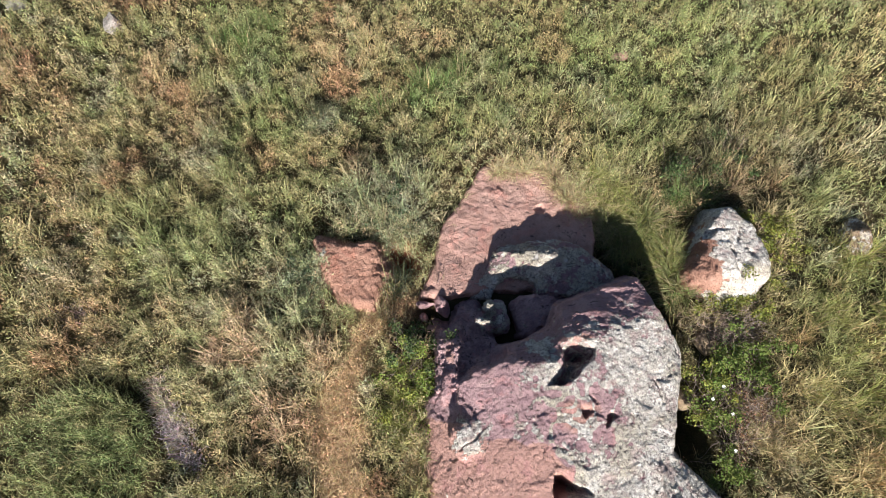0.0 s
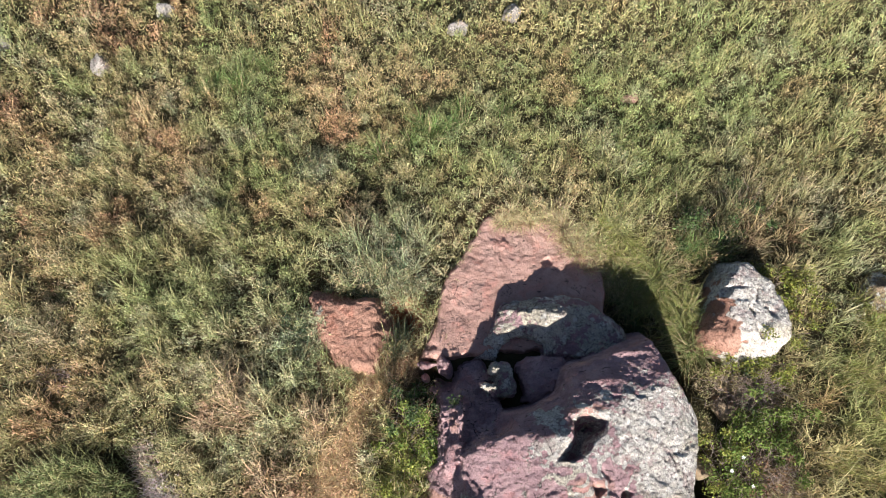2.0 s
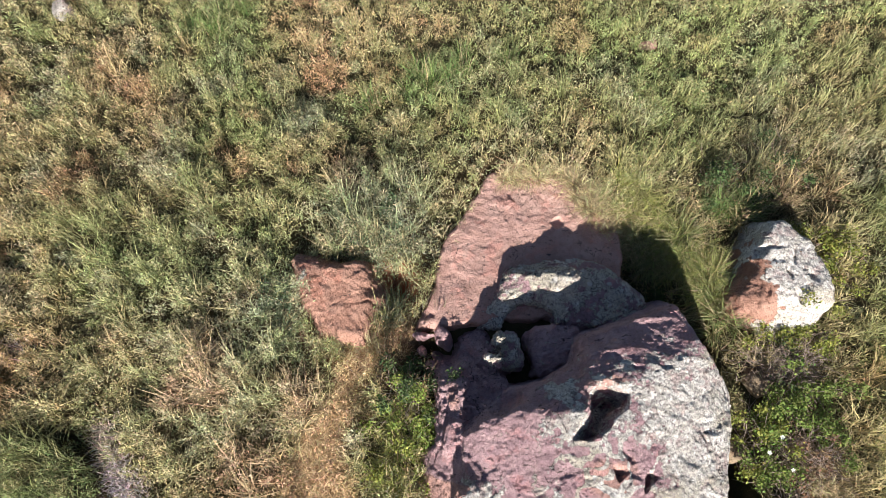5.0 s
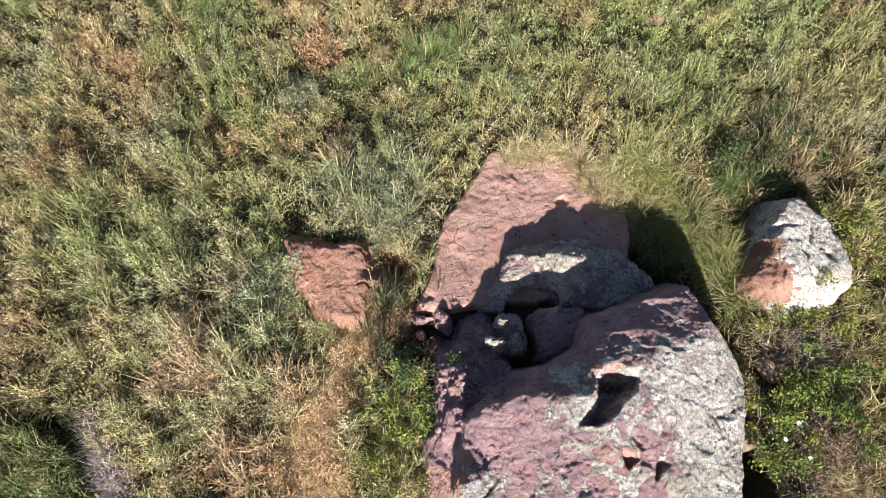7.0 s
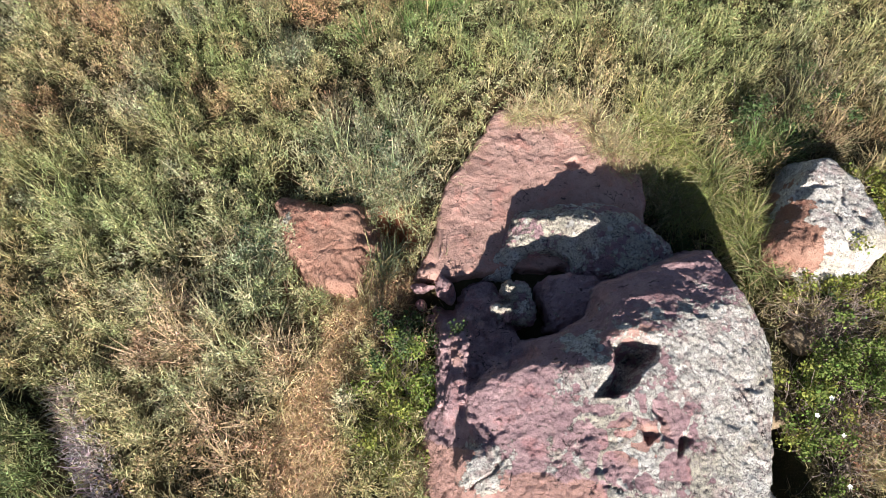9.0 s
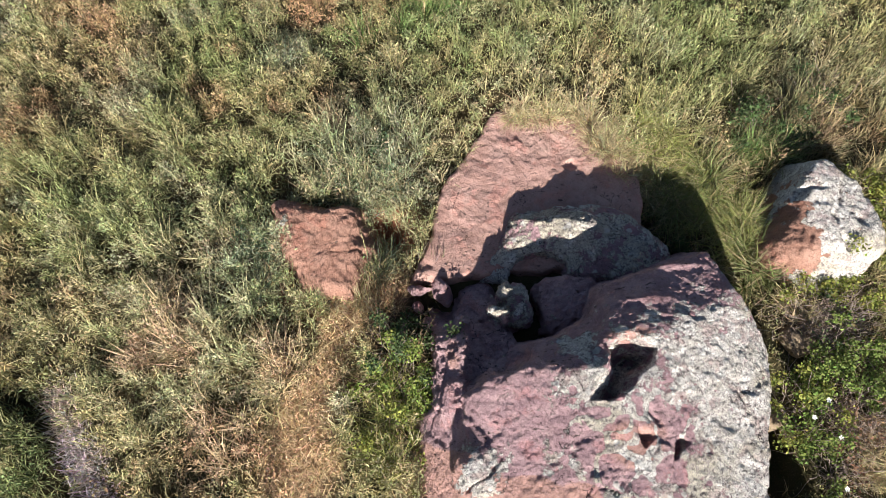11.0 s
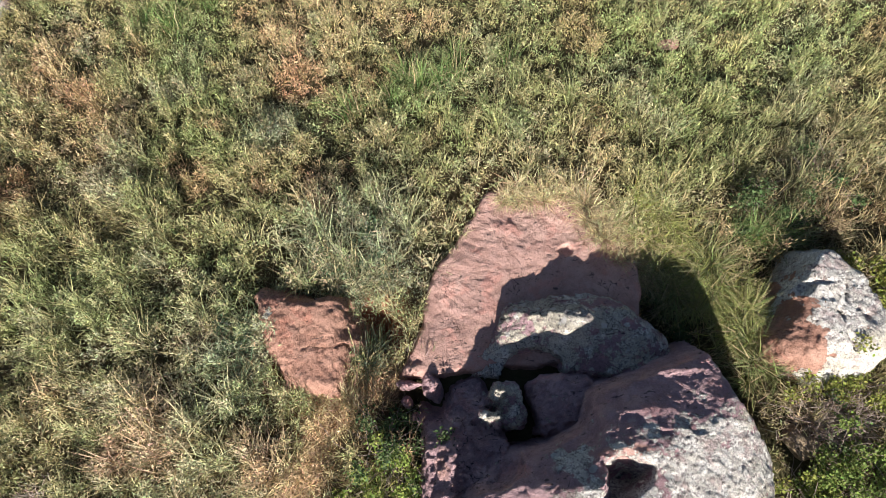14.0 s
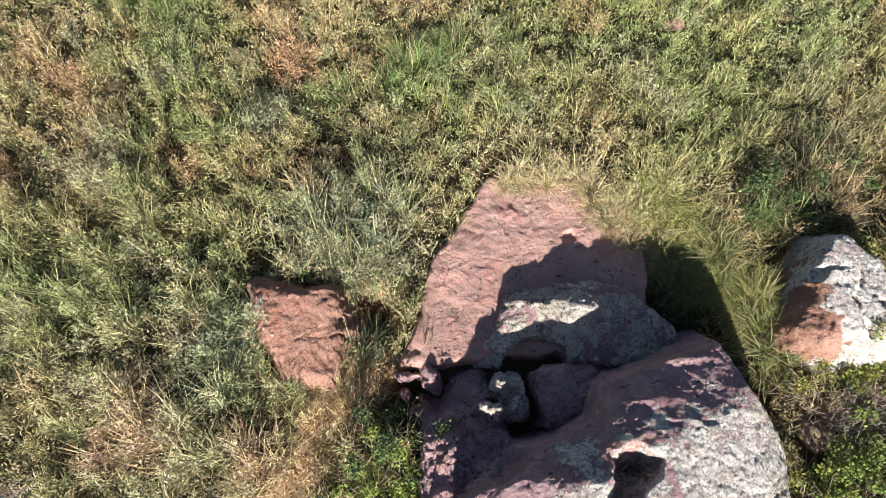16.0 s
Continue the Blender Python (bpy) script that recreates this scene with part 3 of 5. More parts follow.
def ledge(X, Y, Z):
    f = plane(X, Y, Z, 0.285, 1.08, -0.42, 0.20, 0.25)
    f = smin(f, chunk(X, Y, Z, 0.56, -0.58, 0.04, 0.20, 0.11, 0.13, 22), 0.02)
    lobe = ball(X, Y, Z, 1.03, -0.46, 0.15, 0.22, 0.13, 0.15)
    f = smax(f, plane(X, Y, Z, 0.285, 1.08, -0.42, 0.13, -0.80), 0.025)
    f = smax(f, plane(X, Y, Z, 0.275, 1.13, -0.45, -0.27, 0.0), 0.05)
    f = smin(f, lobe, 0.03)
    f = smax(f, wall(X, Y, Z, 0.28, -0.76, 0.50, -0.33, 0.3, 0.1), 0.04)
    f = smax(f, wall(X, Y, Z, 0.42, -0.24, 1.36, -0.20, 0.3, 0.0), 0.08)
    f = smax(f, wall(X, Y, Z, 1.22, -0.11, 1.76, -0.55, 0.3, 0.0), 0.12)
    f = smax(f, wall(X, Y, Z, 1.80, -0.45, 1.78, -0.95, 0.3, 0.0), 0.10)
    f = smax(f, wall(X, Y, Z, 1.8, -0.95, 0.20, -0.80, 0.2, 0.1), 0.04)
    f = smax(f, -ball(X, Y, Z, 0.72, -0.88, 0.18, 0.2, 0.09, 0.2), 0.03)
    f = smax(f, -pit(X, Y, Z, ((0.42, -0.78), (0.52, -0.69), (0.74, -0.63), (0.89, -0.72), (0.95, -0.95), (0.45, -0.95)), (0.1, 0.1, 0.1, 0.1, 0, 0), 0.15, -0.4), 0.02)
    return smax(f, -(np.sqrt(seg_dist(X, Y, 0.84, -0.40, 0.78, -0.74) ** 2 + ((Z - 0.26) * 0.5) ** 2) - 0.016), 0.02)


rock("ledge_block", ledge, (0.1, -1.2, -0.5), (2.05, 0.0, 0.42), 0.0135, ROCK, outcrop, 1.0,
     lambda x, y, z, n: np.clip(0.62 - 0.05 * smoothstep(1.05, 1.2, x) + 0.4 * blob(x, y, 0.97, -0.50, 0.15, 0.14) + 0.12 * blob(x, y, 0.6, -0.58, 0.2, 0.12) + 0.6 * blob(x, y, 0.40, -0.72, 0.12, 0.08) - 0.25 * blob(x, y, 0.60, -0.52, 0.2, 0.10), 0, 1),
     lambda x, y, z, n: 0.4 * blob(x, y, 0.5, -0.6, 0.2, 0.15), 11)


def base_block(X, Y, Z):
    X0, Y0 = X, Y
    X, Y = ragged(X, Y, 0.03, 6, 325)
    f = smax(plane(X, Y, Z, 0.38, 0.2, -1.4, 0.10, -0.05), plane(X, Y, Z, 0.19, 0.25, -1.15, 0.05, -0.50), 0.05)
    f = smax(f, wall(X, Y, Z, -0.10, -1.34, 0.08, -0.80, 0.2, 0.1), 0.04)
    f = smax(f, X - 0.44 + 0.3 * np.maximum(Y + 1.38, 0), 0.06)
    f = smax(f, -ball(X, Y, Z, 0.29, -1.45, 0.58, 0.20, 0.18, 0.29), 0.03)
    # flaky rib on the west rim
    rib = smax(plane(X, Y, Z, 0.43, -0.02, -1.50, 0.55, -0.30), plane(X, Y, Z, 0.43, 0.03, -1.50, -1.6, -0.2), 0.015)
    f = smin(f, smax(rib, plane(X, Y, Z, 0.36, -0.03, -1.33, 0.0, -1.8), 0.02), 0.015)
    f = smin(f, ball(X, Y, Z, 0.07, -1.20, 0.12, 0.08, 0.07, 0.17), 0.02)
    # two lobes with a deep slot between them
    f = smin(f, chunk(X, Y, Z, 0.470, -1.07, -0.02, 0.110, 0.17, 0.30, 5), 0.02)
    f = smin(f, chunk(X, Y, Z, 0.880, -1.08, -0.08, 0.245, 0.25, 0.38, 4), 0.03)
    f = smin(f, chunk(X, Y, Z, 0.370, -0.985, 0.12, 0.040, 0.085, 0.25, -35), 0.02)
    f = smin(f, chunk(X, Y, Z, 0.300, -1.150, 0.12, 0.075, 0.038, 0.32, -25), 0.02)
    f = smin(f, smax(plane(X, Y, Z, 0.10, 1.3, -0.8, 0.0, -0.3), 1.02 - X, 0.03), 0.03)
    f = smin(f, Z + 0.28, 0.03)
    X, Y = X0, Y0
    f = smax(f, wall(X, Y, Z, -0.19, -1.80, -0.14, -1.22, 0.15, 0.3), 0.02)
    f = smax(f, wall(X, Y, Z, 0.05, -0.86, 1.6, -0.60, 0.3, 0.0), 0.06)
    f = smax(f, wall(X, Y, Z, 1.62, -0.5, 1.75, -1.2, 0.3, 0.0), 0.06)
    return smax(f, -Y - 1.85, 0.03)


rock("base_block", base_block, (-0.35, -1.95, -0.4), (1.85, -0.4, 0.6), 0.0135, ROCK, outcrop, 0.9,
     lambda x, y, z, n: np.clip(0.15 + 0.60 * blob(x, y, 0.48, -1.08, 0.13, 0.18) + 0.6 * blob(x, y, 0.36, -1.0, 0.06, 0.08) + 0.6 * blob(x, y, 0.30, -1.16, 0.07, 0.05), 0, 1),
     lambda x, y, z, n: 0.5 * blob(x, y, -0.05, -1.5, 0.1, 0.25), 17, 0.8, 1.8)


def slab_solid(X, Y, Z):
    X, Y = ragged(X, Y, 0.06, 4, 330)
    f = plane(X, Y, Z, 0.045, 0.4, -0.4, -0.02, -0.09)
    u, v = X[:, :, 0] * 1.0, Y[:, :, 0] * 1.0
    for q, (fr, hi_) in enumerate(((1.7, 0.008), (3.4, 0.006), (7.0, 0.005))):
        n = fbm(u * fr + 0.5 * v, v * fr * 1.7, 0 * u, 4, 300 + q)
        f = f + (hi_ * smoothstep(0.05, 0.12, n))[:, :, None].astype(np.float32)
    for ax, ay, bx, by in ((-0.34, -0.80, 0.0, 0.15), (0.0, 0.14, 0.38, 0.66), (0.36, 0.70, 1.28, 0.70), (1.30, 0.70, 1.64, -0.02),
                           (1.64, 0.0, 1.52, -0.8), (1.60, -0.75, -0.3, -0.80)):
        f = smax(f, wall(X, Y, Z, ax, ay, bx, by, 0.15, 0.0), 0.035)
    f = smax(f, -chunk(X, Y, Z, 1.06, 0.21, 0.03, 0.075, 0.05, 0.10, 25), 0.008)
    f = smax(f, -ball(X, Y, Z, 0.62, 0.60, 0.02, 0.09, 0.03, 0.05), 0.012)
    crumb = 0.05 * fbm(X[:, :, 0] * 9, Y[:, :, 0] * 9, 0 * X[:, :, 0], 3, 310)
    f = f + (np.maximum(crumb, 0) * smoothstep(-0.62, -0.76, Y[:, :, 0]) * smoothstep(0.35, 0.15, X[:, :, 0]) * 3)[:, :, None].astype(np.float32)
    return smax(f, -ball(X, Y, Z, -0.12, -0.86, 0.08, 0.2, 0.06, 0.06), 0.02)


slab = rock("flat_slab", slab_solid, (-0.6, -1.05, -0.45), (2.05, 0.85, 0.16), 0.0165, SLAB, None, 0.40,
            lambda x, y, z, n: np.clip(-0.15 + 0.35 * blob(x, y, 0.9, 0.6, 0.5, 0.12) + 0.3 * blob(x, y, -0.05, 0.1, 0.12, 0.12), 0, 1),
            lambda x, y, z, n: 0.35 + 0.2 * fbm(x * 2, y * 2, z, 3, 8), 51, 1.0, 0.9)
tagged(slab, "flat dusty red sandstone slab worn smooth beside the outcrop", "rock slab")


def earth_solid(X, Y, Z):
    X, Y = ragged(X + 0.12, Y, 0.09, 4, 340)
    f = plane(X, Y, Z, 0.20, -1.0, -0.55, 0.02, 0.03)
    for ax, ay, bx, by in ((-1.22, -0.98, -1.27, -0.50), (-1.25, -0.62, -1.48, -0.32), (-1.48, -0.36, -1.30, -0.14), (-1.4, -0.17, -0.70, -0.22),
                           (-0.71, -0.18, -0.63, -0.60), (-0.63, -0.55, -0.75, -0.92), (-0.70, -0.90, -1.28, -0.90)):
        f = smax(f, wall(X, Y, Z, ax, ay, bx, by, 0.35, 0.2), 0.09)
    return f


earth = rock("red_stone", earth_solid, (-1.9, -1.25, -0.45), (-0.45, 0.1, 0.45), 0.0145, EARTH, None, 1.5,
             lambda x, y, z, n: 0.55 * blob(x, y, -1.36, -0.33, 0.05, 0.06),
             lambda x, y, z, n: 0.3 + 0.25 * fbm(x * 3, y * 3, z, 2, 4), 71, 0.5, 0.45)
tagged(earth, "crumbly orange-red stone sunk in the grass", "rock")


def lichen_solid(X, Y, Z):
    X, Y = ragged(X, Y, 0.07, 4, 350)
    f = plane(X, Y, Z, 0.44, 2.85, -0.5, -0.12, -0.10)
    f = smax(f, plane(X, Y, Z, 0.44, 2.72, -0.5, 0.75, -0.1), 0.03)
    f = smax(f, plane(X, Y, Z, 0.36, 3.0, -0.80, 0.0, 1.1), 0.08)
    for ax, ay, bx, by in ((2.52, -0.80, 2.51, -0.56), (2.50, -0.62, 2.86, 0.04), (2.82, 0.06, 3.10, 0.10), (3.02, 0.10, 3.31, -0.2),
                           (3.30, -0.15, 3.38, -0.72), (3.39, -0.68, 3.24, -0.94), (3.36, -0.92, 2.8, -1.0), (2.9, -1.02, 2.47, -0.78)):
        f = smax(f, wall(X, Y, Z, ax, ay, bx, by, 0.2, 0.2), 0.05)
    for ax, ay, bx, by, w in ((2.98, 0.02, 3.20, -0.62, 0.016), (2.86, -0.05, 2.98, -0.45, 0.014), (2.98, -0.45, 3.02, -0.85, 0.018), (3.16, -0.1, 3.34, -0.5, 0.012)):
        f = smax(f, -(np.sqrt(seg_dist(X, Y, ax, ay, bx, by) ** 2 + ((Z - 0.46) * 0.3) ** 2) - w * (1.2 + 0.7 * np.sin(27 * Y + 9 * X))), 0.012)
    f = smax(f, -ball(X, Y, Z, 2.70, -0.26, 0.42, 0.12, 0.06, 0.14), 0.015)
    f = smax(f, -chunk(X, Y, Z, 2.87, -0.235, 0.50, 0.12, 0.028, 0.12, -6), 0.01)
    f = smax(f, -chunk(X, Y, Z, 3.08, -0.26, 0.50, 0.02, 0.14, 0.14, -15), 0.01)
    return smax(f, -(np.sqrt(seg_dist(X, Y, 2.67, -0.28, 2.73, -0.75) ** 2 + ((Z - 0.45) * 0.5) ** 2) - 0.02), 0.02)


lichen_rock = rock("lichen_stone", lichen_solid, (2.15, -1.3, -0.5), (3.75, 0.4, 0.62), 0.0145, EARTH, None, 0.9,
                   lambda x, y, z, n: np.clip(-0.1 + 1.05 * smoothstep(2.60, 2.78, x + 0.10 * (y + 0.5) + 0.26 * fbm(x * 7.5, y * 7.5, z * 5, 5, 9)), 0, 1),
                   lambda x, y, z, n: 0.1 + 0.3 * smoothstep(-0.5, -0.8, y), 81, 0.6, 0.5)
tagged(lichen_rock, "red stone with a thick white lichen crust in the grass", "rock")


def small_stone(name, x, y, z, rx, ry, rz, turn, mat, label, lich=0.0, seed=0):
    """A broken stone: a lump cut by a dozen flat faces."""
    ca, sa = math.cos(radians(turn)), math.sin(radians(turn))
    cuts = np.random.default_rng(seed).normal(0, 1, (11, 3)) * np.array([1, 1, 0.8])
    cuts /= np.linalg.norm(cuts, axis=1)[:, None]
    deep = np.random.default_rng(seed + 1).uniform(0.62, 0.98, 11)

    def solid(X, Y, Z):
        u, v, w = ((X - x) * ca + (Y - y) * sa) / rx, (-(X - x) * sa + (Y - y) * ca) / ry, (Z - z) / rz
        k = min(rx, ry, rz)
        f = (np.sqrt(u * u + v * v + w * w) - 1.1) * k
        for (a, b, c), d in zip(cuts, deep):
            f = smax(f, (u * a + v * b + w * c - d) * k, 0.008)
        return f
    r = max(rx, ry) * 1.3 + 0.03
    ob = rock(name, solid, (x - r, y - r, z - rz * 1.3 - .03), (x + r, y + r, z + rz * 1.3 + .03), max(0.009, r / 32), mat, None, 0.5,
              lambda a, b, c, n: np.full(len(a), lich), None, seed)
    return tagged(ob, label, "stone")


small_stone("stone", -0.10, -0.90, 0.0, 0.09, 0.13, 0.14, 5, ROCK, "small mauve angular stone at the slab's broken edge", 0.1, 101)
small_stone("stone", -0.31, -1.00, -0.13, 0.05, 0.06, 0.06, 60, ROCK, "mauve rubble chip lying in a shaded pit", 0.1, 112)
small_stone("stone", -0.22, -1.12, -0.15, 0.07, 0.05, 0.06, 10, ROCK, "mauve rubble chip lying in a shaded pit", 0.1, 113)
small_stone("stone", 0.06, -0.97, -0.12, 0.07, 0.06, 0.08, 40, ROCK, "mauve rubble chip lying in a shaded pit", 0.1, 114)
small_stone("stone", -0.28, -0.87, -0.05, 0.12, 0.055, 0.09, 4, ROCK, "small mauve rock chip wedged under the slab", 0.1, 102)
small_stone("stone", -4.05, 2.78, -0.08, 0.12, 0.10, 0.19, 30, PALE, "whitish stone showing among meadow grass", 0.25, 103)
small_stone("stone", 2.21, 2.22, -0.19, 0.12, 0.07, 0.08, 10, SLAB, "flat brown stone nearly hidden in grass", 0.0, 104)
small_stone("stone", 4.46, -0.28, 0.02, 0.16, 0.22, 0.24, 5, BUFF, "weathered pale grey-pink stone in tall grass", 0.42, 105)
small_stone("stone", -5.40, 3.22, -0.27, 0.14, 0.10, 0.12, 20, PALE, "whitish stone showing among meadow grass", 0.25, 106)
small_stone("stone", 0.20, 3.23, -0.22, 0.13, 0.08, 0.18, 0, PALE, "pale low stone showing among meadow grass", 0.25, 107)
small_stone("stone", 0.87, 3.43, -0.22, 0.15, 0.10, 0.18, 40, PALE, "pale low stone showing among meadow grass", 0.25, 108)
small_stone("stone", -3.43, 3.60, -0.23, 0.11, 0.09, 0.18, 15, PALE, "pale low stone showing among meadow grass", 0.25, 109)
small_stone("stone", 2.67, -1.42, 0.05, 0.11, 0.15, 0.16, 15, BUFF, "buff crumbling stone half buried under brambles", 0.1, 110)
small_stone("stone", 2.36, -1.98, 0.06, 0.10, 0.12, 0.16, 80, BUFF, "buff stone wedged against the boulder's foot", 0.0, 117)


# ---- vegetation ----
def rock_free(x, y):
    """1 where plants can root, 0 on the bare rock."""
    def inside(lines):
        m = np.ones(len(x), bool)
        for ax, ay, bx, by in lines:
            dx, dy = bx - ax, by - ay
            m &= ((x - ax) * -dy + (y - ay) * dx) / math.hypot(dx, dy) < -0.02
        return m
    wob = 0.05 * fbm(x * 6, y * 6, 0 * x, 2, 90)
    xs, ys = x, y
    x, y = xs + wob, ys - wob
    out = inside(((-0.36, -0.86, 0.0, 0.15), (0.0, 0.14, 0.38, 0.66), (0.36, 0.66, 1.24, 0.62), (1.22, 0.62, 1.60, -0.02), (1.62, 0, 1.5, -1.1), (1.5, -1.1, -0.3, -0.98)))
    out |= inside(((-1.20, -0.90, -1.22, -0.55), (-1.26, -0.60, -1.40, -0.32), (-1.42, -0.34, -1.25, -0.24), (-1.3, -0.26, -0.74, -0.30),
                   (-0.75, -0.26, -0.68, -0.60), (-0.68, -0.55, -0.8, -0.84), (-0.74, -0.82, -1.24, -0.80)))
    out |= inside(((2.46, -0.80, 2.46, -0.56), (2.46, -0.58, 2.84, 0.05), (2.82, 0.05, 3.36, -0.15), (3.34, -0.15, 3.40, -0.85), (3.36, -0.9, 2.8, -0.95), (2.9, -0.98, 2.46, -0.78)))
    out |= inside(((-0.30, -3.6, -0.28, -1.75), (-0.3, -1.78, -0.15, -1.0), (-0.2, -0.95, 1.9, -0.75), (1.9, -0.75, 2.28, -1.5), (2.26, -1.45, 2.30, -3.6), (2.5, -3.6, -0.4, -3.6)))
    return ~out


OLIVE, GREEN, BRIGHT, BLUE = (0.200, 0.190, 0.088), (0.150, 0.190, 0.070), (0.125, 0.205, 0.065), (0.145, 0.190, 0.120)
TAN, RUST, STRAW, GREY, LIME = (0.37, 0.285, 0.155), (0.25, 0.145, 0.085), (0.46, 0.38, 0.23), (0.27, 0.265, 0.185), (0.24, 0.265, 0.075)
ZONES = [  # x, y, reach, colour, strength, length factor
    (-0.2, 1.75, 0.65, BRIGHT, 0.7, 1.35), (-2.4, 2.6, 0.6, GREEN, 0.8, 1.4), (0.5, 1.2, 0.5, GREEN, 0.4, 1.2), (-0.75, 0.25, 0.50, (0.17, 0.205, 0.14), 1.1, 1.0),
    (-1.52, 1.42, 0.22, BLUE, 0.9, 0.9), (-1.75, -0.62, 0.28, BLUE, 0.8, 1.1), (-3.0, 1.4, 0.35, RUST, 0.6, 0.8), (-4.7, 2.0, 0.4, RUST, 0.6, 0.8),
    (-3.9, -0.95, 0.5, TAN, 0.7, 0.8), (1.75, 0.35, 0.40, LIME, 0.55, 1.3), (1.1, 0.80, 0.35, STRAW, 0.55, 0.8), (4.2, -1.9, 1.0, LIME, 0.55, 1.4),
    # near-black zones behind the lichen stone: dark weeds with their shade mixed in
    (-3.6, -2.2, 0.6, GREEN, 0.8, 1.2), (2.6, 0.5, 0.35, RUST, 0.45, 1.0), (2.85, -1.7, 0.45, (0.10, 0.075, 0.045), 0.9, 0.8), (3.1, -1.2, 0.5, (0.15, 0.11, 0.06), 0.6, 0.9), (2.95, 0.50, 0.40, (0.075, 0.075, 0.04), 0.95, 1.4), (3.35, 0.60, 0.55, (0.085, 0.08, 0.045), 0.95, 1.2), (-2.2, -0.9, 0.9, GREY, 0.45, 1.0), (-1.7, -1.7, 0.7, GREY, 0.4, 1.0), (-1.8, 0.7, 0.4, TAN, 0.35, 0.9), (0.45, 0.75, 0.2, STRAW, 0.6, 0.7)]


def meadow_tint(x, y):
    """Colour, with some shade painted in, and length factor of the plants that root at x, y."""
    n1, n2, n3 = fbm(x * 0.9, y * 0.9, 0 * x, 4, 120), fbm(x * 2.2, y * 2.2, 0 * x, 3, 130), fbm(x * 5.5, y * 5.5, 0 * x, 3, 140)
    col = np.tile(np.array(OLIVE), (len(x), 1))

    def blend(c, w):
        nonlocal col
        w = np.clip(w, 0, 1)[:, None]
        col = col * (1 - w) + np.array(c) * w
    blend(GREEN, 0.7 * smoothstep(0.05, 0.4, n1))
    blend(TAN, 0.65 * smoothstep(0.0, 0.5, -n1 + 0.3 * n3))
    blend(RUST, 0.8 * smoothstep(0.22, 0.5, n2))
    blend(GREY, 0.5 * smoothstep(0.15, 0.5, -n2 + 0.4 * n3))
    blend(BLUE, 0.55 * smoothstep(0.25, 0.55, n3 - 0.3 * n1))
    blend(GREEN, 0.4 * smoothstep(0.6, 1.8, y) * smoothstep(-0.5, 1.5, x))
    blend(LIME, 0.4 * smoothstep(0.3, 0.6, n3))
    length = 1 + 0.25 * n2
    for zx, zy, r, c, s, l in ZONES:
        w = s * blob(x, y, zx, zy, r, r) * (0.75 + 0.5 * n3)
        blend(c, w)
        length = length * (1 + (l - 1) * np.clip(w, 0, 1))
    worn = path_worn(x, y)
    blend((0.33, 0.22, 0.125), 0.85 * worn)
    blend((0.115, 0.15, 0.06), 0.75 * hummock(x, y))
    # factor by place: dimmed for shade east of the outcrop, lifted north-east and west
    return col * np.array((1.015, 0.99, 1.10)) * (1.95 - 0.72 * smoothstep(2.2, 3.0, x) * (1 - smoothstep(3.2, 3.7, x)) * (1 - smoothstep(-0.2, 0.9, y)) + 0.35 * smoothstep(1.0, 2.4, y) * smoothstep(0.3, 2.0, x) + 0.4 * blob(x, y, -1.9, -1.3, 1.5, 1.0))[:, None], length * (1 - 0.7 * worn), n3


def frames_of(d):
    """Two directions across each unit direction d."""
    side = np.cross(d, np.tile([0.0, 0.0, 1.0], (len(d), 1)))
    bad = np.linalg.norm(side, axis=1) < 1e-3
    side[bad] = (1, 0, 0)
    side /= np.linalg.norm(side, axis=1)[:, None]
    return side, np.cross(side, d)


def blades(root, length, lean, yaw, width, bend, tint, tip_tint=None):
    """Tapered blades that bow over; arrays of one entry a blade. Returns verts, quads, tris, tints."""
    n = len(root)
    h = np.stack([np.cos(yaw), np.sin(yaw), np.zeros(n)], 1)
    up = np.array([0, 0, 1.0])
    d1 = h * np.sin(lean)[:, None] + up * np.cos(lean)[:, None]
    a2 = np.clip(lean + bend, 0, 2.6)
    d2 = h * np.sin(a2)[:, None] + up * np.cos(a2)[:, None]
    mid = root + d1 * (length * 0.55)[:, None]
    tip = mid + d2 * (length * 0.45)[:, None]
    tw = yaw + np.pi / 2 + rng.normal(0, 0.7, n)
    s = np.stack([np.cos(tw), np.sin(tw), np.zeros(n)], 1) * (width / 2)[:, None]
    v = np.stack([root - s, root + s, mid + s * 0.85, mid - s * 0.85, tip], 1).reshape(-1, 3)
    b = np.arange(n)[:, None] * 5
    tip_tint = tint if tip_tint is None else tip_tint
    t = np.stack([tint, tint, (tint + tip_tint) / 2, (tint + tip_tint) / 2, tip_tint], 1).reshape(-1, 3)
    return v, b + np.array([[0, 1, 2, 3]]), b + np.array([[3, 2, 4]]), t


def leaves(at, direction, length, width, tint):
    """Lance-shaped leaves, folded at the midrib: four corners and two faces each."""
    n = len(at)
    side, nor = frames_of(direction)
    roll = rng.uniform(-1.0, 1.0, n)
    side, nor = side * np.cos(roll)[:, None] + nor * np.sin(roll)[:, None], nor * np.cos(roll)[:, None] - side * np.sin(roll)[:, None]
    mid = at + direction * (length * 0.45)[:, None]
    w = (width / 2)[:, None]
    v = np.stack([at, mid + side * w + nor * w * 0.4, at + direction * length[:, None], mid - side * w + nor * w * 0.4], 1).reshape(-1, 3)
    b = np.arange(n)[:, None] * 4
    return v, None, np.concatenate([b + np.array([[0, 1, 2]]), b + np.array([[0, 2, 3]])]), np.repeat(tint, 4, 0)


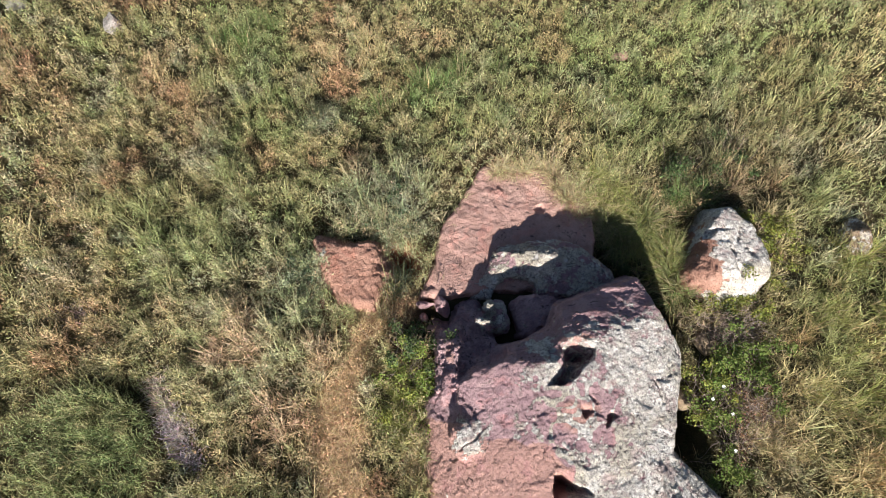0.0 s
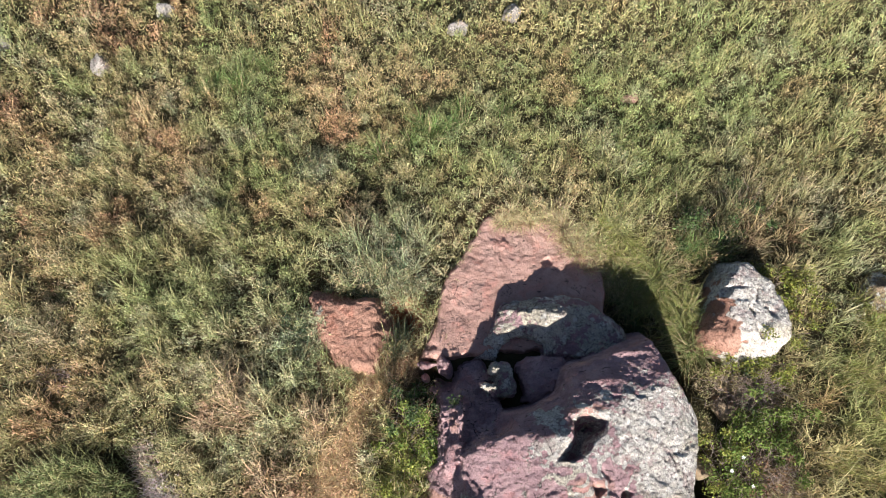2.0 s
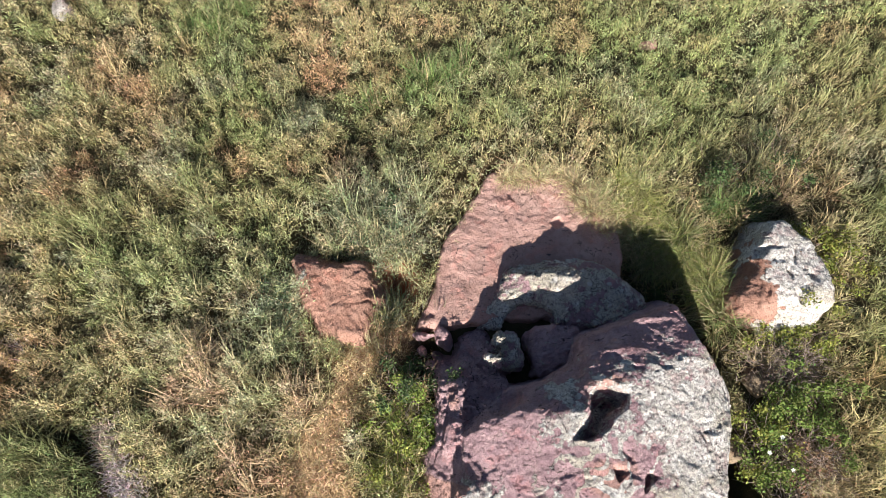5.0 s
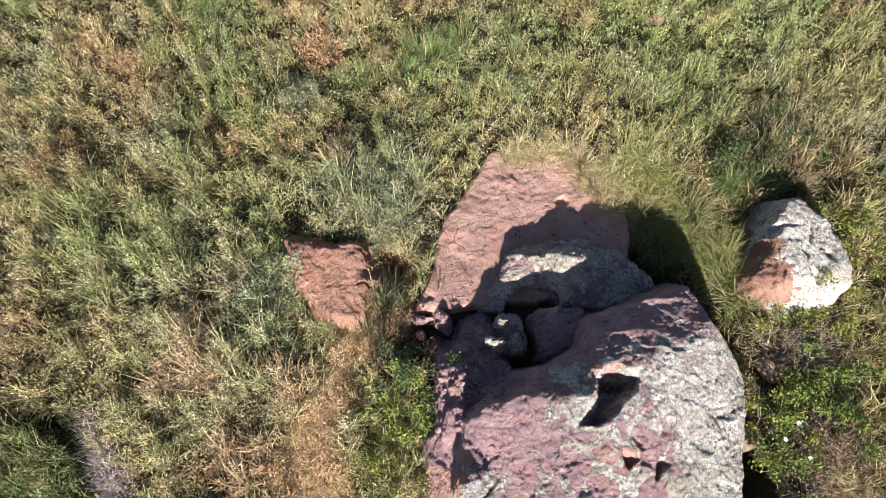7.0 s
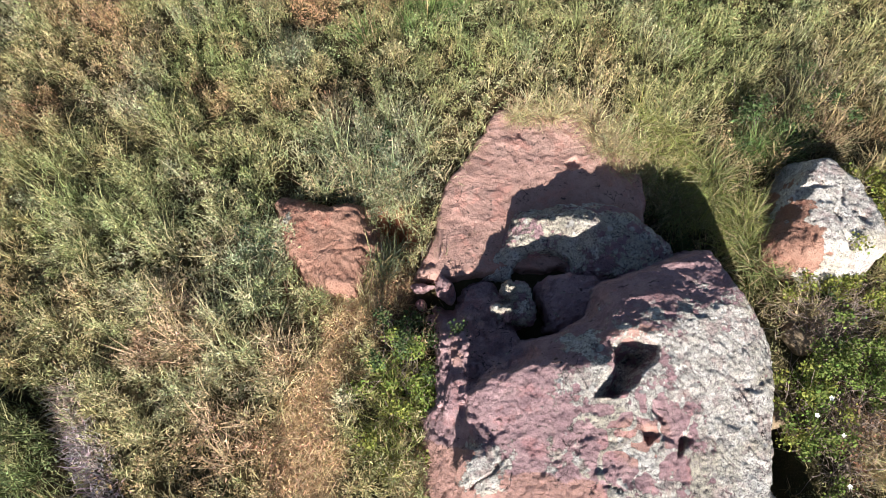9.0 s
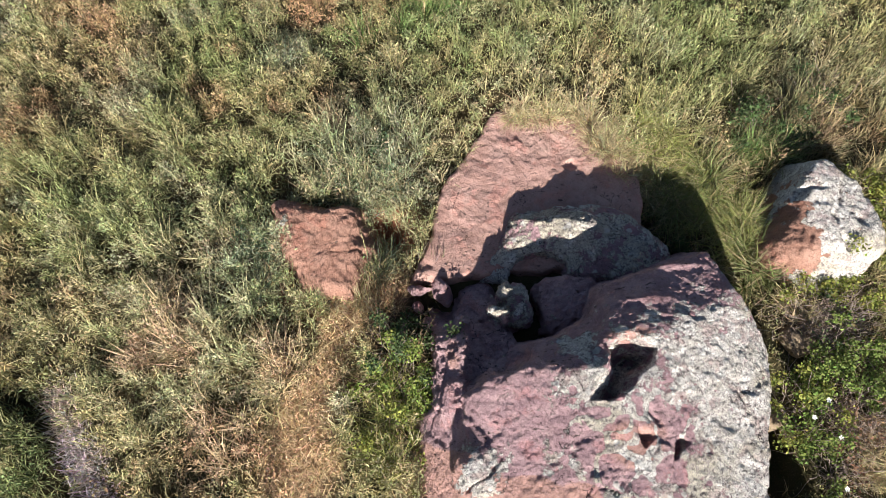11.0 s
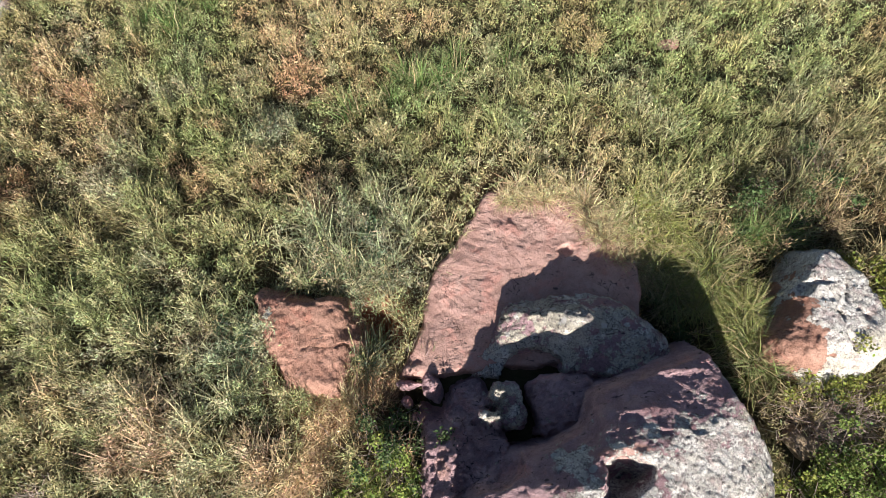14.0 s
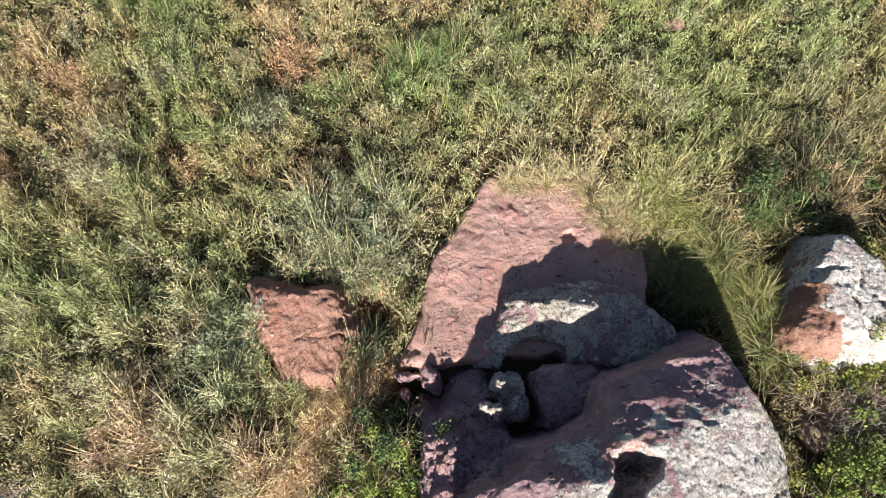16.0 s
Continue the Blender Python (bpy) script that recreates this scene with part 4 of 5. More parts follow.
def joined(name, pieces, material):
    vs, qs, ts, cs, off = [], [], [], [], 0
    for v, q, t, c in pieces:
        vs.append(v)
        cs.append(c)
        if q is not None:
            qs.append(q + off)
        if t is not None:
            ts.append(t + off)
        off += len(v)
    me = mesh_from(name, np.concatenate(vs), np.concatenate(qs) if qs else None, np.concatenate(ts) if ts else None, material)
    add_tint(me, np.concatenate(cs))
    return me


def scatter(density, x0, x1, y0, y1):
    n = int(density * (x1 - x0) * (y1 - y0))
    x, y = rng.uniform(x0, x1, n), rng.uniform(y0, y1, n)
    return x, y


def gaps(x, y):
    """1 in the narrow gaps between cushions of plants."""
    return (1 - smoothstep(0.0, 0.13, np.abs(fbm(x * 2.1, y * 2.1, 0 * x, 3, 175)))) * (1 - 0.4 * smoothstep(0.0, 1.5, x))


def canopy(x, y):
    """Height of the plant cover: hummocks and gaps at several sizes."""
    a, b, c = fbm(x * 1.6, y * 1.6, 0 * x, 2, 150), fbm(x * 4.3, y * 4.3, 0 * x, 2, 160), fbm(x * 11, y * 11, 0 * x, 2, 170)
    h = 0.18 + 0.08 * a + (0.19 + 0.09 * smoothstep(-0.8, -2.0, x) * smoothstep(1.2, 0.2, y)) * b + 0.06 * c
    h = h * (1 - 0.28 * smoothstep(0.6, 2.6, y))
    # plants stand in cushions with dark gaps round them
    h = h * (1 - 0.80 * gaps(x, y))
    h = h + 0.06 * blob(x, y, -3.7, -2.2, 0.6, 0.55) + 0.20 * blob(x, y, -0.75, 0.35, 0.5, 0.4) * (1 + 2.4 * b) + 0.08 * blob(x, y, 2.95, 0.45, 0.3, 0.2)
    h = h * (1 - 0.4 * hummock(x, y)) + 0.14 * hummock(x, y)
    h = h * (1 - 0.55 * blob(x, y, 1.85, -0.4, 0.42, 0.42)) * (1 - 0.6 * blob(x, y, 2.82, -1.7, 0.42, 0.85)) * (1 - 0.5 * blob(x, y, -0.47, -1.7, 0.22, 0.45))
    h = h * (1 - 0.5 * (seg_dist(x, y, -3.12, -1.66, -2.68, -2.45) < 0.2))
    return np.clip(h, 0.03, 0.45)


def vary(col, k):
    return np.clip(col * rng.lognormal(0, k, (len(col), 1)) * rng.lognormal(0, k * 0.35, (len(col), 3)), 0, 0.9)


def meadow(x, y, share_herb, broad=1.0):
    """Grass blades, seed heads and small-leaved herbs that root at x, y."""
    keep = rock_free(x, y) & (rng.random(len(x)) > 0.75 * path_worn(x, y))
    keep &= rng.random(len(x)) > 0.55 * gaps(x, y)
    keep &= rng.random(len(x)) > 0.93 * hummock_gap(x, y)
    keep &= rng.random(len(x)) > 0.9 * (seg_dist(x, y, -3.12, -1.66, -2.68, -2.45) < 0.12)
    keep &= rng.random(len(x)) > 0.8 * (1.3 * blob(x, y, 2.72, -1.75, 0.45, 0.95) + 0.7 * blob(x, y, -0.47, -1.7, 0.2, 0.4) + 0.8 * blob(x, y, 1.82, -0.4, 0.38, 0.45) + 1.1 * blob(x, y, 2.22, -1.0, 0.18, 0.40) + 1.4 * blob(x, y, 2.34, -2.25, 0.20, 0.42) + 1.2 * blob(x, y, -0.30, -1.10, 0.27, 0.22) + 1.2 * blob(x, y, -0.54, -0.40, 0.16, 0.2) + 0.8 * blob(x, y, -1.42, 0.1, 0.12, 0.28))
    x, y = x[keep], y[keep]
    # most plants stand in tufts
    size = 0.125
    ci, cj = np.floor(x / size), np.floor(y / size)
    j1, j2, j3, j4 = (hash3(ci, cj, 0 * ci, 200 + q) for q in range(4))
    cx, cy = (ci + 0.5 + 0.42 * j1) * size, (cj + 0.5 + 0.42 * j2) * size
    tuft = rng.random(len(x)) < 0.62 * (1 - path_worn(x, y))
    spread_r = np.abs(rng.normal(0, 0.030, len(x)))
    out = rng.uniform(0, 6.28, len(x))
    x, y = np.where(tuft, cx + spread_r * np.cos(out), x), np.where(tuft, cy + spread_r * np.sin(out), y)
    ok = rock_free(x, y)
    x, y, tuft, out, j3, j4, spread_r = (q[ok] for q in (x, y, tuft, out, j3, j4, spread_r))
    z = soil_height(x, y)
    top = canopy(x, y) * np.where(tuft, 1.15 + 0.45 * j3, 0.60)
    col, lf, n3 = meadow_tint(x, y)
    k = (tuft * np.clip(0.45 * j4, 0, 1))[:, None]
    col = col * (1 - k) + 1.4 * np.array(TAN) * k
    k = (tuft * np.clip(-0.5 * j4, 0, 1))[:, None]
    col = col * (1 - k) + 1.3 * np.array(GREEN) * k
    col = col * np.where(rng.random(len(x)) < 0.26, 0.52, 1.0)[:, None]
    herb = rng.random(len(x)) < share_herb(x, y)
    wind = 1.9 + 0.9 * fbm(x * 0.8, y * 0.8, 0 * x, 2, 180)
    pieces = []
    g = ~herb
    n = g.sum()
    root = np.stack([x[g], y[g], z[g] - 0.01], 1)
    length = top[g] * lf[g] * rng.uniform(0.7, 1.15, n)
    yaw = np.where(rng.random(n) < 0.24, wind[g] + rng.normal(0, 0.6, n), out[g])
    lean = np.abs(rng.normal(0.15, 0.38, n)) + 3.0 * spread_r[g] * tuft[g] + 1.0 * path_worn(x[g], y[g])
    tint = vary(col[g], 0.2)
    tip = vary(col[g] * 0.85 + np.array(STRAW) * 0.33 * np.clip(col[g].mean(1) / 0.26, 0, 1.2)[:, None], 0.16)
    pieces.append(blades(root, length, lean, yaw, broad * rng.uniform(0.004, 0.0095, n), rng.uniform(0.1, 1.2, n), tint, tip))
    # seed heads on part of the stalks
    pick = rng.random(n) < 0.35
    m = pick.sum()
    h = np.stack([np.cos(yaw), np.sin(yaw), 0 * yaw], 1)
    d = h * np.sin(lean + 0.5)[:, None] + np.array([0, 0, 1.0]) * np.cos(lean + 0.5)[:, None]
    head = root + (h * np.sin(lean)[:, None] + np.array([0, 0, 1.0]) * np.cos(lean)[:, None]) * (length * 0.9)[:, None]
    pieces.append(leaves(head[pick], d[pick], broad * rng.uniform(0.012, 0.032, m), broad * rng.uniform(0.003, 0.007, m), vary(col[g][pick] * 0.65 + np.array(TAN) * 0.42, 0.18)))
    # herbs: several small leaves up each stem
    k = 6
    xh, yh, zh, th, ch = x[herb], y[herb], z[herb], top[herb] * (0.75 + 0.25 * lf[herb]), col[herb]
    n = len(xh)
    ang = rng.uniform(0, 6.28, (n, k))
    r = rng.uniform(0.0, 0.035, (n, k))
    up = rng.uniform(0.45, 1.15, (n, k))
    at = np.stack([xh[:, None] + r * np.cos(ang), yh[:, None] + r * np.sin(ang), zh[:, None] + th[:, None] * up], -1).reshape(-1, 3)
    tilt = rng.uniform(-0.3, 1.1, n * k)
    a = ang.ravel() + rng.normal(0, 0.5, n * k)
    d = np.stack([np.cos(a) * np.cos(tilt), np.sin(a) * np.cos(tilt), np.sin(tilt)], 1)
    c = vary(np.repeat(ch, k, 0), 0.2)
    pale = (rng.random(n * k) < 0.06)[:, None]
    c = np.where(pale, c * 0.4 + np.array(STRAW) * 0.55, c)
    pieces.append(leaves(at, d, broad * rng.uniform(0.017, 0.042, n * k), broad * rng.uniform(0.005, 0.011, n * k), c))
    stem = np.stack([xh, yh, zh - 0.01], 1)
    pieces.append(blades(stem, th * 1.05, np.abs(rng.normal(0, 0.15, n)), rng.uniform(0, 6.28, n), np.full(n, 0.003), rng.uniform(0, 0.3, n), vary(ch * 0.8, 0.2)))
    return pieces


def herb_share(x, y):
    return np.clip(0.24 + 0.14 * smoothstep(0.3, -0.8, x) + 0.10 * smoothstep(0.2, 1.6, y) - 0.15 * smoothstep(2.5, 3.8, x), 0.08, 0.6)


def beyond(x, y):
    """How far outside the close ground a place lies."""
    return np.maximum(np.maximum(np.abs(x) - 4.3, 0), np.maximum(-2.75 - y, y - 2.8))


def fringe(x, y):
    return np.maximum(np.maximum(np.abs(x) - 5.5, 0), np.maximum(-3.4 - y, y - 4.3))


nx, ny = scatter(3400, -4.8, 4.8, -3.2, 3.3)
fade = rng.random(len(nx)) > smoothstep(-0.1, 0.4, beyond(nx, ny))
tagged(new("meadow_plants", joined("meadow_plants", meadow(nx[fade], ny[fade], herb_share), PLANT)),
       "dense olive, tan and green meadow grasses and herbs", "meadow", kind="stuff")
nx, ny = scatter(1750, -7.0, 7.0, -5.0, 6.0)
fade = (rng.random(len(nx)) < smoothstep(-0.1, 0.4, beyond(nx, ny))) & (rng.random(len(nx)) > 0.97 * smoothstep(-0.1, 1.3, fringe(nx, ny)))
tagged(new("meadow_border_plants", joined("meadow_border_plants", meadow(nx[fade], ny[fade], herb_share, 1.35), PLANT)),
       "olive and tan meadow grasses and herbs further out", "meadow", kind="stuff")
ox, oy = scatter(95, -16, 16, -13, 15)
away = fringe(ox, oy)
outer = rng.random(len(ox)) < smoothstep(0.0, 1.0, away) * (1 - 0.7 * smoothstep(3, 9, away))
tagged(new("outer_meadow_plants", joined("outer_meadow_plants", meadow(ox[outer], oy[outer], herb_share, 1.7), PLANT)),
       "meadow grasses thinning out away from the rocks", "meadow", kind="stuff")


# ---- trampled dry grass on the path ----
lx, ly = scatter(5200, -1.9, -0.3, -4.2, -0.7)
lie = (rng.random(len(lx)) < path_worn(lx, ly) ** 0.8) & rock_free(lx, ly) & (rng.random(len(lx)) > smoothstep(-3.0, -4.0, ly))
lx, ly = lx[lie], ly[lie]
n_ = len(lx)
hay = vary(np.tile(np.array((0.47, 0.345, 0.205)), (n_, 1)) * (1 + 0.3 * fbm(lx * 5, ly * 5, 0 * lx, 3, 191))[:, None], 0.2)
tagged(new("trampled_grass", joined("trampled_grass", [blades(
    np.stack([lx, ly, soil_height(lx, ly) + rng.uniform(0, 0.03, n_)], 1), rng.uniform(0.03, 0.11, n_), rng.uniform(0.9, 1.5, n_), rng.uniform(0, 6.28, n_),
    rng.uniform(0.003, 0.007, n_), rng.uniform(0.0, 0.5, n_), hay, hay * 1.1)], PLANT)), "trampled straw-coloured dry grass lying on the path", "dry grass", kind="stuff")


# ---- tufts, shrubs and dry stalks, each a plant of its own ----
def tuft_mesh(name, n, reach, length, tone, arch, seed):
    """One tussock: arching blades round the origin."""
    n = int(n * 1.7)
    a = rng.uniform(0, 6.28, n)
    r = np.abs(rng.normal(0, reach * 1.8, n))
    root = np.stack([r * np.cos(a), r * np.sin(a), np.full(n, -0.02)], 1)
    l = length * rng.uniform(0.55, 1.2, n)
    col = vary(np.tile(np.array(tone) * 1.2, (n, 1)), 0.28)
    pale = rng.random(n) < 0.2
    col[pale] = vary(np.tile(np.array(STRAW), (pale.sum(), 1)), 0.2)
    return joined(name, [blades(root, l, np.abs(rng.normal(0.2, 0.3, n)), a + rng.normal(0, 1.1, n), rng.uniform(0.003, 0.0065, n),
                                rng.uniform(0.2, 1.6, n) * arch, col, col * 0.7 + np.array(STRAW) * 0.22)], PLANT)


TUFTS = {
    "lush": ([tuft_mesh("grass_tuft", 90, 0.035, 0.34, LIME, 1.3, i) for i in range(3)], "lush yellow-green grass tuft arching over the bank"),
    "long": ([tuft_mesh("grass_tuft", 60, 0.03, 0.42, GREEN, 1.5, i) for i in range(3)], "long green grass tuft drooping beside the rock"),
    "dry": ([tuft_mesh("grass_tuft", 70, 0.03, 0.24, STRAW, 1.3, i) for i in range(3)], "dry straw-coloured grass tuft at the slab's edge"),
    "blue": ([tuft_mesh("grass_tuft", 80, 0.045, 0.26, BLUE, 1.0, i) for i in range(3)], "grey-green leafy grass tuft standing by red stone"),
    "fresh": ([tuft_mesh("grass_tuft", 70, 0.03, 0.36, BRIGHT, 0.8, i) for i in range(3)], "upright bright green grass tuft in the meadow")}


def row_of_tufts(kind, n, ax, ay, bx, by, off, lean_to=None, lift=0.0):
    meshes, label = TUFTS[kind]
    for i in range(n):
        t = (i + rng.uniform(0.1, 0.9)) / n
        x, y = ax + (bx - ax) * t + rng.normal(0, off), ay + (by - ay) * t + rng.normal(0, off)
        z = float(soil_height(np.array([x]), np.array([y]))[0]) + lift
        ob = new("grass_tuft", meshes[int(rng.integers(3))])
        tilt = rng.uniform(0, 10)
        turn = rng.uniform(0, 360)
        m = pose(x, y, z) @ Matrix.Scale(rng.uniform(0.8, 1.2), 4)
        if lean_to is not None:
            ax_ = Vector((-math.sin(radians(lean_to)), math.cos(radians(lean_to)), 0))
            m = m @ Matrix.Rotation(radians(rng.uniform(10, 32)), 4, ax_)
        ob.matrix_basis = m @ pose(0, 0, 0, tilt, 0, turn)
        tagged(ob, label, "grass", group="grass tufts round the rocks")


row_of_tufts("dry", 7, 0.40, 0.74, 1.25, 0.70, 0.03, -90)
row_of_tufts("dry", 5, 1.28, 0.58, 1.58, 0.10, 0.03, 180)
row_of_tufts("dry", 12, 1.40, 0.50, 1.80, 0.08, 0.07, -130)
row_of_tufts("dry", 14, 1.26, 0.56, 1.62, 0.02, 0.05, 200, 0.05)
row_of_tufts("dry", 10, 1.60, 0.06, 1.95, -0.02, 0.04, -95, 0.03)
row_of_tufts("dry", 10, 0.45, 0.74, 1.25, 0.70, 0.04, -80, 0.02)
row_of_tufts("lush", 6, 1.62, 0.58, 1.98, 0.25, 0.08, -120)
row_of_tufts("lush", 10, 1.92, 0.14, 2.36, -0.32, 0.06, -140)
row_of_tufts("long", 12, 2.24, 0.20, 2.55, -0.95, 0.05, 215)
row_of_tufts("long", 10, 1.74, 0.06, 2.05, -0.20, 0.05, -120)
row_of_tufts("fresh", 7, 2.55, 0.28, 2.90, 0.25, 0.07, 60)
row_of_tufts("blue", 9, -1.15, -0.05, -0.45, 0.02, 0.07, -100)
row_of_tufts("blue", 8, -1.62, -0.85, -1.45, -0.35, 0.08, 0)
row_of_tufts("blue", 5, -0.65, -0.80, -0.48, -0.55, 0.04, 90)
row_of_tufts("dry", 6, -1.25, -0.98, -0.70, -0.95, 0.03, 90)
row_of_tufts("fresh", 9, -0.7, 1.55, 0.35, 1.95, 0.18)
row_of_tufts("fresh", 6, -2.8, 2.4, -2.1, 2.8, 0.15)
row_of_tufts("blue", 4, -1.62, 1.35, -1.42, 1.5, 0.06)
row_of_tufts("lush", 14, 3.7, -2.6, 4.6, -1.0, 0.35)
row_of_tufts("lush", 6, -0.62, -2.4, -0.50, -1.55, 0.06)
row_of_tufts("dry", 6, -0.45, -2.75, -0.36, -2.1, 0.05)


def tubes(paths, radius, sides=4):
    """Tapered twigs along polylines."""
    vs, qs, off = [], [], 0
    for p in paths:
        p = np.array(p)
        k = len(p)
        d = np.gradient(p, axis=0)
        d /= np.linalg.norm(d, axis=1)[:, None] + 1e-9
        a, b = frames_of(d)
        rr = radius * np.linspace(1, 0.35, k)[:, None]
        ring = [p + (a * math.cos(q) + b * math.sin(q)) * rr for q in np.arange(sides) * 2 * math.pi / sides]
        vs.append(np.stack(ring, 1).reshape(-1, 3))
        for i in range(k - 1):
            for j in range(sides):
                j2 = (j + 1) % sides
                qs.append((off + i * sides + j, off + i * sides + j2, off + (i + 1) * sides + j2, off + (i + 1) * sides + j))
        off += k * sides
    return np.concatenate(vs), np.array(qs)


def twig_paths(n, r, h, wander=0.25):
    out = []
    for _ in range(n):
        a, tilt = rng.uniform(0, 6.28), rng.uniform(0.15, 1.15)
        p = np.array([rng.normal(0, r * 0.25), rng.normal(0, r * 0.25), -0.03])
        d = np.array([math.cos(a) * math.sin(tilt), math.sin(a) * math.sin(tilt), math.cos(tilt)])
        step = rng.uniform(0.6, 1.1) * max(r, h) / 5
        pts = [p]
        for _ in range(6):
            d = d + rng.normal(0, wander, 3) + np.array([0, 0, -0.06])
            d /= np.linalg.norm(d)
            p = p + d * step
            pts.append(p)
        out.append(pts)
    return out


def shrub(x, y, r, h, n_leaves, tone, n_twigs, label, n_flowers=0, leaf=(0.010, 0.026)):
    z = float(soil_height(np.array([x]), np.array([y]))[0])
    top = tagged(new("shrub"), label, "shrub")
    top.matrix_basis = pose(x, y, z)
    paths = twig_paths(int(n_twigs * 2.2), r, h, 0.35)
    n_leaves, n_flowers = int(n_leaves * 2.4), n_flowers // 2
    v, q = tubes(paths, 0.004)
    part = tagged(new("stem_tangle", mesh_from("stem_tangle", v, q, None, TWIG)), kind="stuff")
    part.parent = top
    if n_leaves:
        ends = np.array([p[int(rng.integers(3, 7))] for p in paths])
        ends = ends[np.argsort(-ends[:, 2] + rng.normal(0, 0.05, len(ends)))][:max(5, n_leaves // 105)]
        pick = ends[rng.integers(0, len(ends), n_leaves)]
        at = pick + rng.normal(0, 1, (n_leaves, 3)) * np.array([0.036, 0.036, 0.024])
        at[:, 2] = np.clip(at[:, 2], 0.02, h * 1.1)
        a, tilt = rng.uniform(0, 6.28, n_leaves), rng.uniform(-0.9, 1.1, n_leaves)
        d = np.stack([np.cos(a) * np.cos(tilt), np.sin(a) * np.cos(tilt), np.sin(tilt)], 1)
        size = rng.uniform(*leaf, n_leaves)
        col = vary(np.tile(np.array(tone), (n_leaves, 1)), 0.2)
        part = new("foliage", joined("foliage", [leaves(at, d, size * 1.3, size * 0.85, col)], LEAF))
        part.parent = top
    for _ in range(n_flowers):
        a = rng.uniform(0, 6.28)
        c = np.array([math.cos(a) * r * 0.6, math.sin(a) * r * 0.6, h * rng.uniform(0.75, 1.0)])
        vs, ts = [c], []
        for i in range(5):
            b = a + i * 2 * math.pi / 5
            for s_, l in ((-0.32, 0.8), (-0.12, 1.0), (0.12, 1.0), (0.32, 0.8)):
                vs.append(c + np.array([math.cos(b + s_ * 1.6), math.sin(b + s_ * 1.6), 0.35]) * 0.019 * l)
            o = 1 + i * 4
            ts += [(0, o, o + 1), (0, o + 1, o + 2), (0, o + 2, o + 3)]
        part = new("flower", mesh_from("flower", np.array(vs), None, np.array(ts), PETAL))
        part.parent = top
        part["label"] = "small white flower"
    return top


# the third tone is dark green with shade put in, for plants in shadow
FRESH, YELLOW, DARK_SHADED, RED = (0.155, 0.205, 0.058), (0.245, 0.265, 0.07), (0.09, 0.13, 0.055), (0.20, 0.12, 0.08)
shrub(-0.44, -1.68, 0.24, 0.42, 900, (0.21, 0.265, 0.07), 16, "bright green leafy bramble beside the outcrop")
shrub(-0.50, -2.02, 0.20, 0.36, 600, YELLOW, 12, "yellow-green bramble sprouting against the rock foot")
shrub(-0.46, -1.42, 0.18, 0.50, 420, DARK_SHADED, 16, "sparse bramble with bare grey twigs, leaf colour darkened for shade")
shrub(-0.44, -1.18, 0.10, 0.30, 160, DARK_SHADED, 10, "sparse bramble with bare grey twigs, leaf colour darkened for shade")
shrub(2.82, -1.57, 0.20, 0.34, 520, FRESH, 12, "green bramble clump among dead stems", 1)
shrub(2.62, -1.78, 0.18, 0.36, 520, FRESH, 12, "green bramble clump leaning on the boulder", 2)
shrub(2.95, -0.92, 0.12, 0.46, 420, YELLOW, 7, "yellow-green sprig growing over the lichen stone")
shrub(2.66, -2.16, 0.16, 0.34, 420, FRESH, 10, "green bramble in the gap beside the boulder", 2)
shrub(2.72, -2.60, 0.18, 0.32, 420, FRESH, 10, "green bramble with white flowers in the grass", 3)
shrub(2.85, -1.30, 0.30, 0.28, 60, DARK_SHADED, 60, "tangle of bare grey bramble stems")
shrub(2.90, -1.95, 0.32, 0.26, 90, RED, 60, "tangle of dead brown bramble stems")
shrub(2.82, -2.38, 0.26, 0.22, 60, RED, 44, "tangle of dry reddish stems in straw")
shrub(2.95, -1.22, 0.34, 0.24, 0, DARK_SHADED, 60, "tangle of bare grey bramble stems")
shrub(3.10, -2.08, 0.32, 0.24, 0, RED, 60, "tangle of dead brown bramble stems")
shrub(3.12, -1.52, 0.16, 0.34, 420, FRESH, 10, "green bramble clump in long grass")
shrub(3.06, -1.82, 0.16, 0.32, 420, FRESH, 10, "green bramble clump in long grass")
shrub(2.54, -1.90, 0.16, 0.40, 460, YELLOW, 10, "green bramble clump leaning on the boulder", 2)
row_of_tufts("dry", 4, 2.62, -1.05, 2.76, -1.25, 0.05, 250)
row_of_tufts("lush", 7, 2.40, -0.10, 2.52, -0.62, 0.04, 200)
shrub(3.31, -0.18, 0.13, 0.32, 420, YELLOW, 9, "small yellow-green weed clump overhanging the lichen stone")
shrub(3.69, -0.16, 0.17, 0.32, 520, YELLOW, 9, "yellow-green weed clump beside the lichen stone")
shrub(3.53, -0.38, 0.15, 0.32, 460, YELLOW, 9, "yellow-green weed clump beside the lichen stone")
shrub(3.38, -0.61, 0.12, 0.32, 300, YELLOW, 9, "yellow-green weed clump beside the lichen stone")
shrub(3.0, -0.88, 0.1, 0.32, 300, YELLOW, 9, "yellow-green sprig in front of the lichen stone")
shrub(3.2, -1.09, 0.13, 0.32, 320, YELLOW, 9, "yellow-green weed clump among dead stems")
shrub(2.82, -1.23, 0.26, 0.34, 0, DARK_SHADED, 46, "tangle of bare grey bramble stems")
shrub(3.04, -1.29, 0.26, 0.34, 0, DARK_SHADED, 46, "tangle of bare grey bramble stems")
row_of_tufts("lush", 10, 2.06, 0.12, 2.46, -0.62, 0.07, -140)
row_of_tufts("lush", 5, 4.30, -0.60, 4.62, -0.52, 0.05)
row_of_tufts("dry", 8, 3.00, -2.20, 3.25, -2.5, 0.10)


